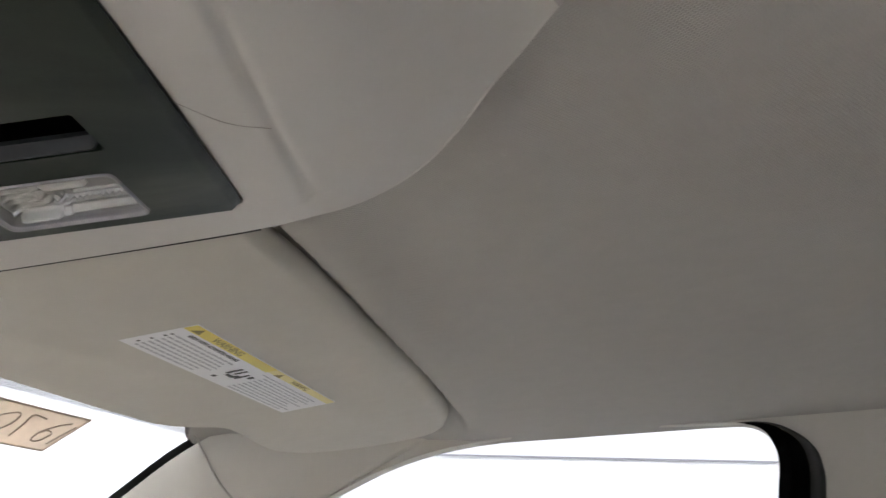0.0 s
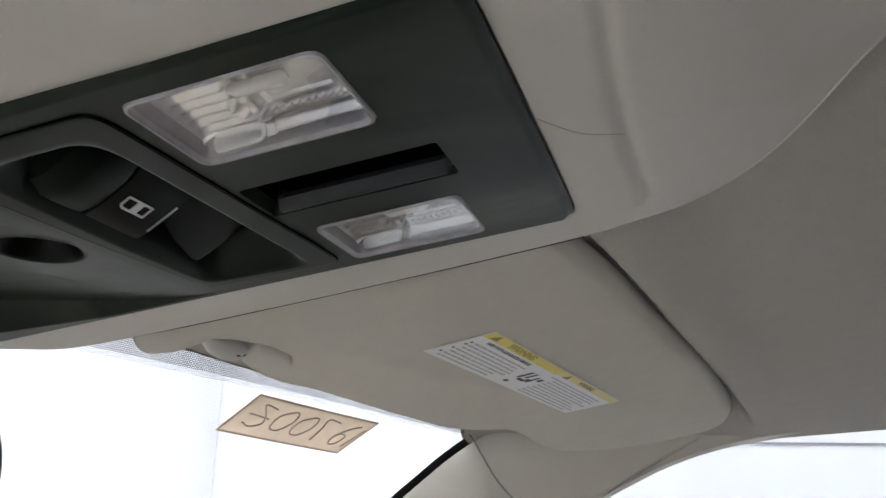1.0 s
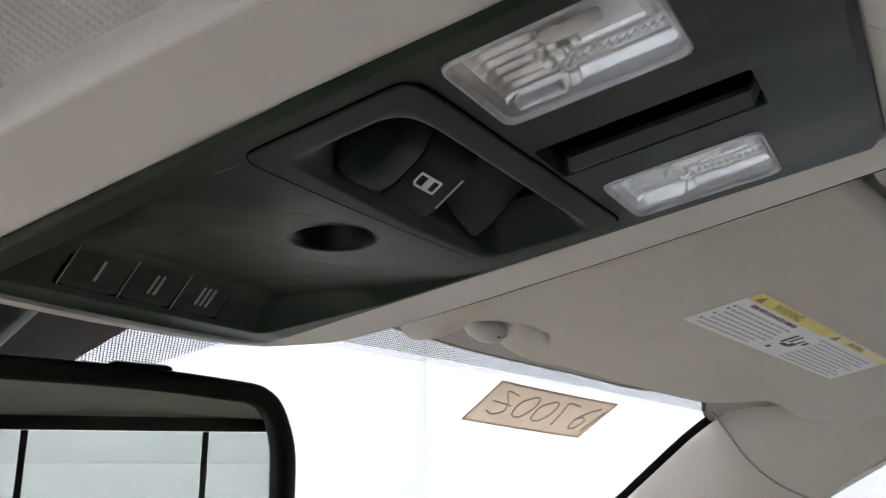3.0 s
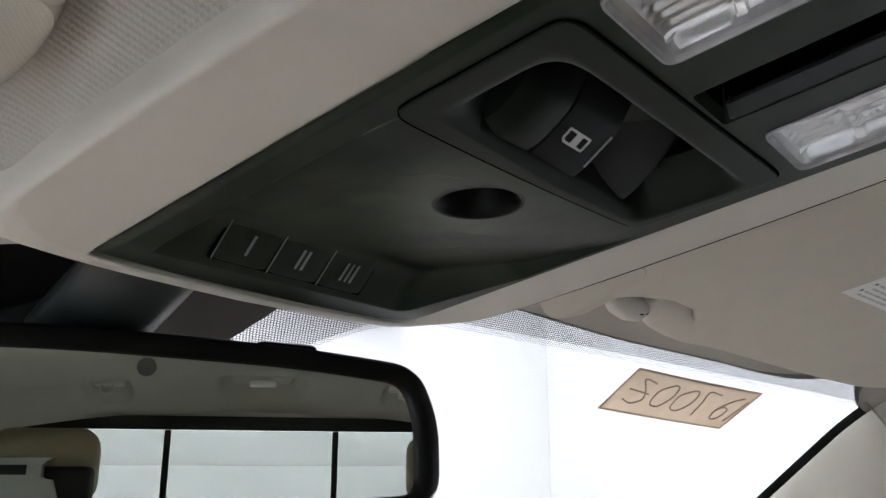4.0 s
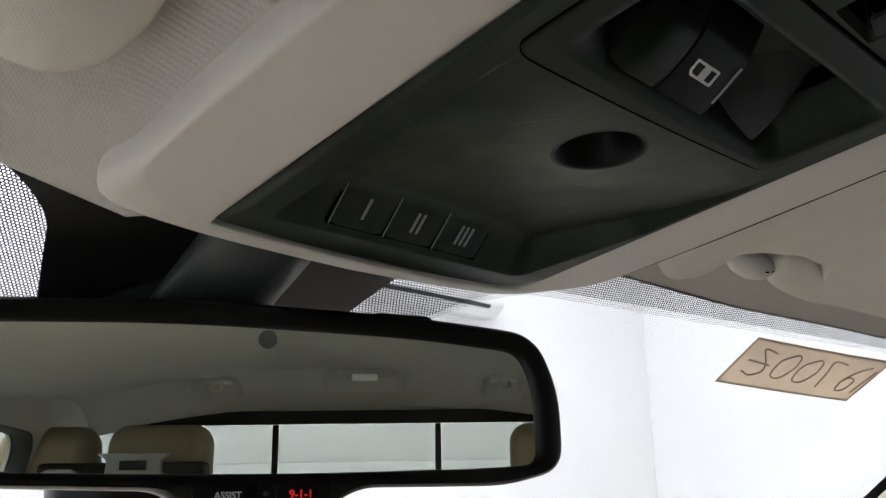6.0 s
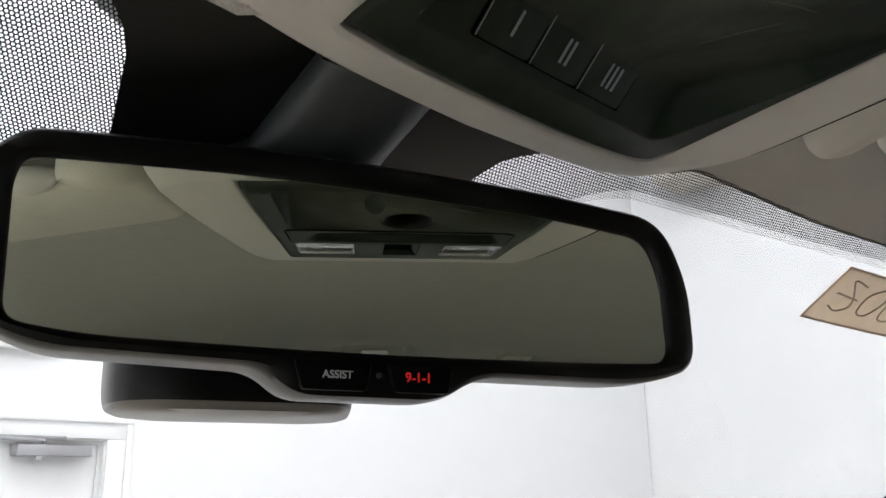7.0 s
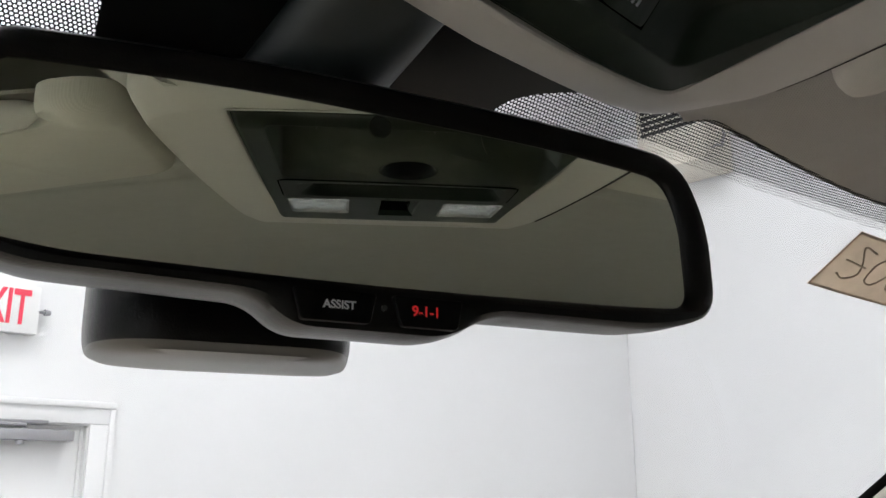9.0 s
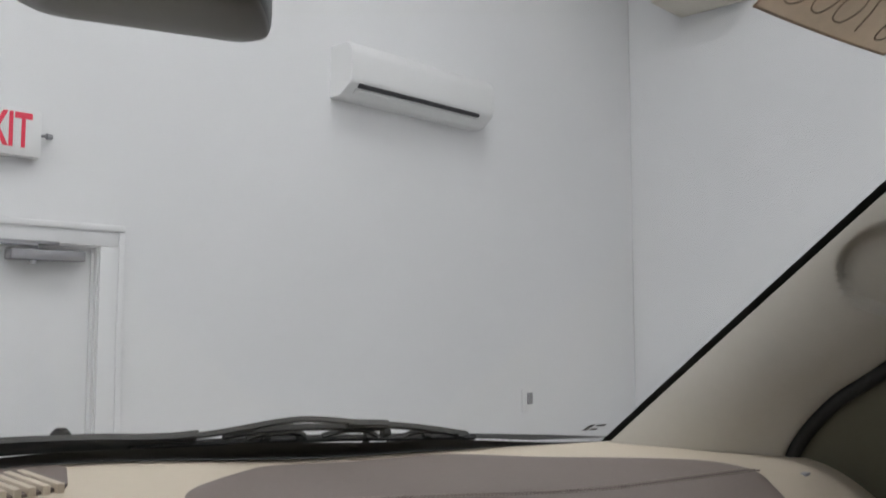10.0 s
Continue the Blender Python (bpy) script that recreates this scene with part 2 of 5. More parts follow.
SAIL = material("olive_door_plastic", (0.10, 0.095, 0.066), rough=0.6, vary=0.05, scale=80, bump=0.3, bump_scale=1200)
LAMP_GLOW = material("lamp_diffuser", (0.9, 0.9, 0.9), rough=0.5, emit=(0.985, 1.0, 1.015), emit_strength=LAMP_STRENGTH)


def let_through(m, share):
    """Thin sheet: part of the light that falls on its back shows on its face."""
    nt = m.node_tree
    b = nt.nodes["Principled BSDF"]
    tl = nt.nodes.new("ShaderNodeBsdfTranslucent")
    nt.links.new(b.inputs["Base Color"].links[0].from_socket, tl.inputs[0])
    mix = nt.nodes.new("ShaderNodeMixShader")
    mix.inputs[0].default_value = share
    nt.links.new(b.outputs[0], mix.inputs[1])
    nt.links.new(tl.outputs[0], mix.inputs[2])
    nt.links.new(mix.outputs[0], nt.nodes["Material Output"].inputs[0])


def dust_and_light(m, colour, share, scale, patches=()):
    """Handled plastic: pale smears, dust and painted light in uneven patches, most where it is touched and lit: patches
    of (x, y, reach along x, reach along y).
    """
    nt = m.node_tree
    b = nt.nodes["Principled BSDF"]
    geo = nt.nodes.new("ShaderNodeNewGeometry")
    stretched = node(nt, "ShaderNodeVectorMath", "MULTIPLY", geo.outputs["Position"], (1.0, 0.55, 1.0))
    smear = nt.nodes.new("ShaderNodeTexNoise")
    smear.inputs["Scale"].default_value = scale
    smear.inputs["Detail"].default_value = 6
    smear.inputs["Distortion"].default_value = 0.8
    nt.links.new(stretched.outputs[0], smear.inputs["Vector"])
    reach = node(nt, "ShaderNodeMapRange", None, smear.outputs["Fac"], 0.37, 0.68, 0.0, share)
    paler = None
    for x, y, rx, ry in patches:
        off = node(nt, "ShaderNodeVectorMath", "SUBTRACT", geo.outputs["Position"], (x, y, 0.0))
        scaled = node(nt, "ShaderNodeVectorMath", "MULTIPLY", off.outputs[0], (1 / rx, 1 / ry, 0.0))
        far = node(nt, "ShaderNodeVectorMath", "LENGTH", scaled.outputs[0])
        inside = node(nt, "ShaderNodeMapRange", None, far.outputs["Value"], 0.55, 1.25, 1.0, 0.25)
        paler = inside if paler is None else node(nt, "ShaderNodeMath", "MAXIMUM", paler.outputs[0], inside.outputs[0])
    if paler is not None:
        reach = node(nt, "ShaderNodeMath", "MULTIPLY", reach.outputs[0], paler.outputs[0])
    mix = nt.nodes.new("ShaderNodeMix")
    mix.data_type = "RGBA"
    nt.links.new(reach.outputs[0], mix.inputs[0])
    nt.links.new(b.inputs["Base Color"].links[0].from_socket, mix.inputs[6])
    mix.inputs[7].default_value = (*colour, 1)
    nt.links.new(mix.outputs[2], b.inputs["Base Color"])


def half_clear(m, share):
    """Cloudy clear plastic: part of what lies behind shows through."""
    nt = m.node_tree
    b = nt.nodes["Principled BSDF"]
    tr = nt.nodes.new("ShaderNodeBsdfTransparent")
    mix = nt.nodes.new("ShaderNodeMixShader")
    mix.inputs[0].default_value = share
    nt.links.new(b.outputs[0], mix.inputs[1])
    nt.links.new(tr.outputs[0], mix.inputs[2])
    nt.links.new(mix.outputs[0], nt.nodes["Material Output"].inputs[0])


# smears and dust; the tray patch also puts its floor's light into the colour
dust_and_light(DARK, (0.085, 0.094, 0.075), 0.9, 24.0, ((0.010, 0.285, 0.062, 0.048), (0.055, 0.105, 0.028, 0.022)))
half_clear(RIM, 0.28)
half_clear(SENSOR_GREY, 0.72)
let_through(CARD, 0.55)
let_through(CARD_EDGE, 0.5)


# ---- mesh helpers ----
def part(name, bm, mat, parent=None, label="", smooth=True):
    """One mesh object from a bmesh, under its thing if one is given."""
    me = bpy.data.meshes.new(name)
    bm.normal_update()
    bm.to_mesh(me)
    bm.free()
    if smooth:
        me.shade_smooth()
        me.set_sharp_from_angle(angle=radians(38))
    me.materials.append(mat)
    ob = new(name, me)
    if parent is not None:
        ob.parent = parent
        if parent.name in WORLD:
            ob.matrix_parent_inverse = parent.matrix_basis.inverted()
    return tagged(ob, label)


WORLD = set()  # things whose parts are written in the world's metres


def thing(name, m=None, label="", category="", group="", kind="", world=False):
    ob = new(name)
    if world:
        WORLD.add(ob.name)
    ob.empty_display_size = 0.05
    if m is not None:
        ob.matrix_basis = m
    return tagged(ob, label, category, group, kind)


def box(bm, x0, x1, y0, y1, z0, z1, bevel=0.0, seg=2, m=None):
    r = bmesh.ops.create_cube(bm, size=1)
    vs = r["verts"]
    for v in vs:
        v.co = Vector((x0 + (v.co.x + 0.5) * (x1 - x0), y0 + (v.co.y + 0.5) * (y1 - y0), z0 + (v.co.z + 0.5) * (z1 - z0)))
    if bevel:
        es = list({e for v in vs for e in v.link_edges})
        out = bmesh.ops.bevel(bm, geom=es, offset=bevel, segments=seg, profile=0.5, affect="EDGES")
        vs = list({v for f in out["faces"] for v in f.verts} | {v for v in vs if v.is_valid})
    if m is not None:
        bmesh.ops.transform(bm, matrix=m, verts=[v for v in vs if v.is_valid])
    return bm


def boxes(*rows, bevel=0.0, seg=2):
    bm = bmesh.new()
    for row in rows:
        box(bm, *row, bevel=bevel, seg=seg)
    return bm


def loft(rings, closed=True, cap0=False, cap1=False, bm=None):
    """Skin through rings of points of equal number."""
    bm = bm or bmesh.new()
    vs = [[bm.verts.new(p) for p in ring] for ring in rings]
    n = len(vs[0])
    for a, b in zip(vs, vs[1:]):
        for i in range(n if closed else n - 1):
            j = (i + 1) % n
            bm.faces.new((a[i], a[j], b[j], b[i]))
    if cap0:
        bm.faces.new(list(reversed(vs[0])))
    if cap1:
        bm.faces.new(vs[-1])
    bmesh.ops.recalc_face_normals(bm, faces=bm.faces[:])
    return bm


def tube(points, radius, sides=10, bm=None, caps=True):
    """Round bar along points; radius may be one number or one for each point."""
    pts = [Vector(p) for p in points]
    rad = radius if isinstance(radius, (list, tuple)) else [radius] * len(pts)
    rings = []
    up = Vector((0.13, 0.27, 0.95))
    for i, p in enumerate(pts):
        d = (pts[min(i + 1, len(pts) - 1)] - pts[max(i - 1, 0)]).normalized()
        a = d.cross(up).normalized()
        c = d.cross(a)
        rings.append([p + rad[i] * (math.cos(k) * a + math.sin(k) * c) for k in (2 * math.pi * j / sides for j in range(sides))])
    return loft(rings, True, caps, caps, bm)


def grid(nu, nv, f, bm=None):
    bm = bm or bmesh.new()
    vs = [[bm.verts.new(f(i / nu, j / nv)) for j in range(nv + 1)] for i in range(nu + 1)]
    for i in range(nu):
        for j in range(nv):
            bm.faces.new((vs[i][j], vs[i + 1][j], vs[i + 1][j + 1], vs[i][j + 1]))
    return bm


def slab(nu, nv, f, thick):
    """Grid with thickness: thick is the vector from its face to its back."""
    bm = bmesh.new()
    t = Vector(thick)
    a = [[bm.verts.new(f(i / nu, j / nv)) for j in range(nv + 1)] for i in range(nu + 1)]
    b = [[bm.verts.new(a[i][j].co + t) for j in range(nv + 1)] for i in range(nu + 1)]
    for i in range(nu):
        for j in range(nv):
            bm.faces.new((a[i][j], a[i + 1][j], a[i + 1][j + 1], a[i][j + 1]))
            bm.faces.new((b[i][j + 1], b[i + 1][j + 1], b[i + 1][j], b[i][j]))
    for i in range(nu):
        bm.faces.new((a[i + 1][0], a[i][0], b[i][0], b[i + 1][0]))
        bm.faces.new((a[i][nv], a[i + 1][nv], b[i + 1][nv], b[i][nv]))
    for j in range(nv):
        bm.faces.new((a[0][j], a[0][j + 1], b[0][j + 1], b[0][j]))
        bm.faces.new((a[nu][j + 1], a[nu][j], b[nu][j], b[nu][j + 1]))
    bmesh.ops.recalc_face_normals(bm, faces=bm.faces[:])
    return bm


def rounded(points, radius, seg=6):
    """A 2D polygon with rounded corners. radius: one number or one for each corner."""
    out = []
    n = len(points)
    for i in range(n):
        p, a, b = Vector(points[i]), Vector(points[i - 1]), Vector(points[(i + 1) % n])
        r = radius[i] if isinstance(radius, (list, tuple)) else radius
        r = min(r, 0.48 * (a - p).length, 0.48 * (b - p).length)
        if r <= 0:
            out.append(p)
            continue
        s, e = p + (a - p).normalized() * r, p + (b - p).normalized() * r
        for k in range(seg + 1):
            t = k / seg
            out.append((1 - t) ** 2 * s + 2 * t * (1 - t) * p + t * t * e)
    return out


def spline(points, n):
    """Catmull-Rom through points, n steps between neighbours, open ends."""
    ps = [Vector(p) for p in points]
    ps = [2 * ps[0] - ps[1], *ps, 2 * ps[-1] - ps[-2]]
    out = []
    for i in range(1, len(ps) - 2):
        a, b, c, d = ps[i - 1 : i + 3]
        for k in range(n):
            t = k / n
            out.append(0.5 * (2 * b + (c - a) * t + (2 * a - 5 * b + 4 * c - d) * t * t + (3 * b - a - 3 * c + d) * t**3))
    return out + [ps[-2]]


def smooth01(a, b, x):
    t = min(1.0, max(0.0, (x - a) / (b - a)))
    return t * t * (3 - 2 * t)


def prism(outline, f, d0, d1, bevel=0.0, bm=None):
    """Plate from a 2D outline: f(u, v, d) places it; d0 front to d1 back, with a rounded front edge."""
    c = sum((Vector(p) for p in outline), Vector((0, 0))) / len(outline)
    size = max((Vector(p) - c).length for p in outline)
    rings = []
    sign = 1 if d1 > d0 else -1
    steps = [(1.0, d1)]
    if bevel:
        for k in range(5):
            a = k / 4 * math.pi / 2
            steps.append((1 - bevel / size * (1 - math.cos(a)), d0 + sign * bevel * (1 - math.sin(a))))
    else:
        steps.append((1.0, d0))
    for s, d in steps:
        rings.append([f(*(c + (Vector(p) - c) * s), d) for p in outline])
    return loft(rings, True, True, True, bm)


def lettering(name, text, size, m, mat, parent=None, depth=0.0003):
    cu = bpy.data.curves.new(name, "FONT")
    cu.body, cu.size, cu.extrude, cu.align_x, cu.align_y = text, size, depth, "CENTER", "CENTER"
    cu.offset = 0.02 * size
    tmp = bpy.data.objects.new(name, cu)
    scene.collection.objects.link(tmp)
    me = bpy.data.meshes.new_from_object(tmp)
    bpy.data.objects.remove(tmp)
    bpy.data.curves.remove(cu)
    me.transform(m)
    me.materials.clear()
    me.materials.append(mat)
    ob = new(name, me)
    if parent is not None:
        ob.parent = parent
    return ob


# ---- cab surfaces ----
def roof(x, y):
    """Underside of the headliner."""
    z = 1.972 - 0.16 * x * x
    if y > 0.1:
        z -= 0.4 * (y - 0.1) ** 2 + 0.0065 * smooth01(0.25, 0.4, y) * smooth01(0.6, 0.3, abs(x))
    if y < 0:
        z += 0.09 * -y
    for cx, hw in ((-0.345, 0.055), (0.01, 0.11), (0.355, 0.055)):
        z += 0.026 * (1 - smooth01(0.74, 1.0, (((x - cx) / hw) ** 4 + ((y + 1.33) / 0.075) ** 4) ** 0.25))
    # shallow recess that takes the folded visor
    if x > 0:
        lip = 0.110 - 0.196 * (x - 0.163)
    else:
        lip = 0.110 + 0.196 * (x + 0.185)
    # the lining rolls down a little behind the visor's rear edge
    z -= 0.013 * math.exp(-(((y - lip + 0.022) / 0.030) ** 2)) * smooth01(0.10, 0.16, abs(x)) * smooth01(0.62, 0.35, abs(x))
    z += 0.032 * smooth01(lip - 0.009, lip + 0.004, y) * smooth01(0.34, 0.22, y) * smooth01(0.11, 0.17, abs(x)) * smooth01(0.67, 0.60, abs(x))
    if y < -1.2:
        z -= 1.3 * (-1.2 - y) ** 2
    return z


def fairing(x, y):
    """Headliner underside, drawn down round the overhead console."""
    z = roof(x, y)
    if y > -0.05:
        low = 1.944 - 0.1543 * y + 0.010 + (0.009 if x > 0 else -0.0072) * smooth01(0.362, 0.320, y) + (0.5 if x > 0 else 0.5 + 0.6 * smooth01(0.352, 0.315, y)) * max(-0.01, abs(x) - 0.11) + 0.06 * smooth01(0.09, -0.03, y)
        low += 0.05 * smooth01(0.112, 0.100, abs(x)) * smooth01(0.362, 0.345, y)
        k = 0.012
        h = max(k - abs(z - low), 0.0) / k
        z = min(z, low) - h * h * k / 4
    return z


def shield(x, z, inward=0.0):
    """Point on the windscreen, or a little inside it."""
    y = 0.484 - 0.39 * x * x - (z - 1.877) / 0.65
    n = Vector((0.78 * x, 1, 1.538)).normalized()
    return Vector((x, y, z)) - inward * n


def header(x):
    """Where the headliner meets the windscreen."""
    y = 0.4 - 0.3 * x * x
    for _ in range(12):
        y = shield(x, fairing(x, y)).y
    return y


def side(y, z, inward=0.0, s=1):
    """Point on the cab's side, which leans in towards the roof."""
    return Vector((s * (0.685 + 0.28 * (1.9 - z) - inward), y, z))


def pillar_edge(z):
    return 0.653 + 0.358 * (1.895 - z) + 9 * max(0.0, z - 1.868) ** 2


# ---- room: a tall white workshop ----
ROOM = dict(x0=-5.5, x1=6.45, y0=-9.0, y1=4.2, z1=5.9)
r = ROOM
floor = part("floor", boxes((r["x0"] - 0.2, r["x1"] + 0.2, r["y0"] - 0.2, r["y1"] + 0.2, -0.2, 0)), CONCRETE, smooth=False)
tagged(floor, "smooth grey concrete workshop floor", "floor", kind="structure")
ceiling = part("ceiling", boxes((r["x0"] - 0.2, r["x1"] + 0.2, r["y0"] - 0.2, r["y1"] + 0.2, r["z1"], r["z1"] + 0.2)), WALL_PAINT, smooth=False)
tagged(ceiling, "high white painted workshop ceiling", "ceiling", kind="structure")
DOOR_X0, DOOR_X1, DOOR_Z = 0.688, 1.613, 2.011
wall_north = part("wall_north", boxes(
    (r["x0"] - 0.2, DOOR_X0, r["y1"], r["y1"] + 0.2, 0, r["z1"]), (DOOR_X1, r["x1"] - 0.008, r["y1"], r["y1"] + 0.2, 0, r["z1"]),
    (DOOR_X0, DOOR_X1, r["y1"], r["y1"] + 0.2, DOOR_Z, r["z1"]), (DOOR_X0, DOOR_X1, r["y1"] + 0.16, r["y1"] + 0.2, 0, DOOR_Z)), WALL_PAINT, smooth=False)
tagged(wall_north, "plain white painted wall ahead of the truck", "wall", kind="structure")
wall_east = part("wall_east", boxes((r["x1"], r["x1"] + 0.2, r["y0"] - 0.2, r["y1"] + 0.2, 0, r["z1"])), WALL_PAINT, smooth=False)
tagged(wall_east, "plain white painted side wall", "wall", kind="structure")
wall_west = part("wall_west", boxes((r["x0"] - 0.2, r["x0"], r["y0"] - 0.2, r["y1"], 0, r["z1"])), WALL_PAINT, smooth=False)
tagged(wall_west, "plain white painted side wall", "wall", kind="structure")
wall_south = part("wall_south", boxes((r["x0"], r["x1"], r["y0"] - 0.2, r["y0"], 0, r["z1"])), WALL_PAINT, smooth=False)
tagged(wall_south, "plain white painted wall behind the truck", "wall", kind="structure")

joint = part("corner_joint", boxes((r["x1"] - 0.017, r["x1"] + 0.01, r["y1"] + 0.006, r["y1"] + 0.1, 0, 3.35)), SLOT_DARK, smooth=False)
tagged(joint, "narrow dark gap where two wall sheets meet", "trim", kind="structure")


def ceiling_lamp(x, y):
    t = thing("ceiling_light", Matrix.Translation((x, y, r["z1"] - 0.07)), "long white ceiling light, lit", "light", "ceiling lights")
    part("housing", boxes((-0.16, 0.16, -0.75, 0.75, 0.01, 0.07), bevel=0.006), WHITE_METAL, t)
    part("diffuser", boxes((-0.14, 0.14, -0.73, 0.73, -0.012, 0.009), bevel=0.004), LAMP_GLOW, t, "glowing diffuser")
    return t


first = ceiling_lamp(-3.4, 2.0)
for lx in (-3.4, -0.4, 2.6):
    for ly in (2.0, -1.4, -4.8):
        if (lx, ly) != (-3.4, 2.0):
            copy_thing(first, Matrix.Translation((lx, ly, r["z1"] - 0.07)))

# Service door with casing and closer
door = thing("door_1", Matrix.Translation((DOOR_X0, r["y1"], 0)), "white flush steel service door, closed", "door", kind="structure")
w = DOOR_X1 - DOOR_X0
part("leaf", boxes((0.022, w - 0.022, 0.045, 0.09, 0.008, DOOR_Z - 0.024), bevel=0.002), WHITE_METAL, door)
for n, b in (("jamb", (0.001, 0.02, 0.0, 0.158, 0, DOOR_Z - 0.022)), ("jamb", (w - 0.02, w - 0.001, 0.0, 0.158, 0, DOOR_Z - 0.022)), ("head_jamb", (0.001, w - 0.001, 0.0, 0.158, DOOR_Z - 0.021, DOOR_Z - 0.001))):
    part(n, boxes(b), WHITE_METAL, door, smooth=False)
for n, b in (("stop", (w - 0.034, w - 0.0205, 0.03, 0.044, 0, DOOR_Z - 0.036)), ("stop", (0.0205, 0.034, 0.03, 0.044, 0, DOOR_Z - 0.036)), ("stop", (0.0205, w - 0.0205, 0.03, 0.044, DOOR_Z - 0.035, DOOR_Z - 0.0215))):
    part(n, boxes(b), WHITE_METAL, door, smooth=False)
for n, b in (("casing", (w - 0.012, w + 0.105, -0.018, -0.001, 0, DOOR_Z - 0.013)), ("casing", (-0.105, 0.012, -0.018, -0.001, 0, DOOR_Z - 0.013)), ("head_casing", (-0.105, w + 0.105, -0.018, -0.001, DOOR_Z - 0.012, DOOR_Z + 0.091))):
    part(n, boxes(b, bevel=0.004), WHITE_METAL, door)
for n, b in (("outer_bead", (w + 0.075, w + 0.107, -0.03, -0.0185, 0, DOOR_Z + 0.06)), ("outer_bead", (-0.107, w + 0.107, -0.03, -0.0185, DOOR_Z + 0.062, DOOR_Z + 0.093))):
    part(n, boxes(b, bevel=0.006), WHITE_METAL, door)
closer = part("closer", boxes((0.50, 0.835, -0.045, 0.044, 1.918, 1.968), bevel=0.008), GREY_METAL, door, "grey overhead closer body")
part("closer_arm", tube([(0.62, -0.02, 1.97), (0.62, -0.02, 1.985), (0.42, -0.06, 1.99), (0.30, -0.012, 1.995)], 0.009, 8), GREY_METAL, closer)
part("closer_arm", tube([(0.60, -0.03, 1.90), (0.60, -0.03, 1.917)], 0.018, 12), GREY_METAL, closer)
part("closer_shoe", boxes((0.28, 0.72, -0.02, 0.0, 1.993, 2.008), bevel=0.002), GREY_METAL, closer)

# Exit sign, hung out beside the door head
sign = thing("exit_sign", Matrix.Translation((1.088, 4.2, 2.38)), "white exit sign with red letters above the door", "sign")
part("case", boxes((-0.14, 0.205, -0.062, -0.012, 0.0, 0.215), bevel=0.006), WHITE_PLASTIC, sign)
part("mount", boxes((-0.02, 0.08, -0.0115, 0.0, 0.06, 0.16), bevel=0.003), WHITE_PLASTIC, sign)
lettering("letters", "EXIT", 0.20, Matrix.Translation((0.035, -0.0635, 0.108)) @ pose(0, 0, 0, 90) @ Matrix.Diagonal((0.62, 1.10, 1, 1)), RED_SIGN, sign, 0.001)
part("lamp_knob", tube([(0.2055, -0.04, 0.108), (0.235, -0.04, 0.108), (0.236, -0.04, 0.108), (0.262, -0.04, 0.108)], [0.007, 0.007, 0.016, 0.011], 12), GREY_METAL, sign)

# Split air conditioner high on the wall ahead
AC_PROFILE = rounded([(0.0, 0.0), (-0.10, 0.0), (-0.205, 0.075), (-0.215, 0.27), (-0.17, 0.325), (0.0, 0.325)], [0.005, 0.02, 0.03, 0.05, 0.04, 0.005], 5)
ac = thing("air_conditioner", Matrix.Translation((3.0, 4.2, 2.988)), "white wall-mounted split air conditioner", "air conditioner")
rings = []
for x, s in ((0.0, 0.97), (0.006, 0.99), (0.018, 1.0), (1.27, 1.0), (1.30, 0.975), (1.318, 0.90)):
    rings.append([(x, p.x * s, 0.16 + (p.y - 0.16) * s) for p in AC_PROFILE])
part("body", loft(rings, True, True, True), WHITE_PLASTIC, ac)
part("air_slot", boxes((0.07, 1.16, -0.015, 0.015, -0.008, 0.004), bevel=0.002), SLOT_DARK, ac, "dark outlet slot").matrix_basis = pose(0, -0.184, 0.061, -35.5)
flap = part("flap", boxes((0.07, 1.16, -0.021, 0.021, -0.009, 0.003), bevel=0.003), WHITE_PLASTIC, ac)
flap.matrix_basis = pose(0, -0.146, 0.034, -31)

# Unit heater hanging in the far corner
heater = thing("unit_heater", Matrix.Translation((5.92, 3.05, 4.24)), "cream hanging unit heater with dark louvres", "heater")
part("cabinet", boxes((0, 0.5, 0, 0.62, 0.0, 0.75), bevel=0.012), CREAM_METAL, heater)
part("grille", boxes((-0.012, -0.001, 0.05, 0.57, 0.32, 0.72), bevel=0.002), SLOT_DARK, heater, "dark louvre opening")
for k in range(7):
    part("louvre", boxes((-0.034, -0.013, 0.05, 0.57, 0.345 + 0.052 * k, 0.357 + 0.052 * k), bevel=0.003), CREAM_METAL, heater)
part("gas_pipe", tube([(0.1, -0.05, 0.12), (0.1, -0.09, 0.1), (0.1, -0.12, 0.2), (0.1, -0.09, 0.32), (0.12, -0.005, 0.34)], 0.014, 8), GREY_METAL, heater)
part("pipe_stub", tube([(0.08, 0.62, 0.04), (0.08, 0.3, 0.03), (0.1, -0.06, 0.12)], 0.009, 8), GREY_METAL, heater)
for yy in (0.1, 0.52):
    part("hanger_rod", tube([(0.25, yy, 0.751), (0.25, yy, r["z1"] - 4.241)], 0.006, 8), GREY_METAL, heater)

switch = thing("wall_switch", Matrix.Translation((4.9, 4.2, 1.03)), "small white wall switch plate with grey toggle", "switch")
part("plate", boxes((-0.06, 0.06, -0.008, 0, -0.085, 0.085), bevel=0.003), WHITE_PLASTIC, switch)
part("toggle", boxes((-0.005, 0.05, -0.024, -0.0085, -0.03, 0.055), bevel=0.004), GREY_METAL, switch, "dark grey cover")

rail = part("wall_conduit", boxes((r["x1"] - 0.02, r["x1"] - 0.001, -7.0, 1.0, 2.265, 2.278)), GREY_METAL, smooth=False)
tagged(rail, "thin grey horizontal strip along the side wall", "trim", kind="structure")

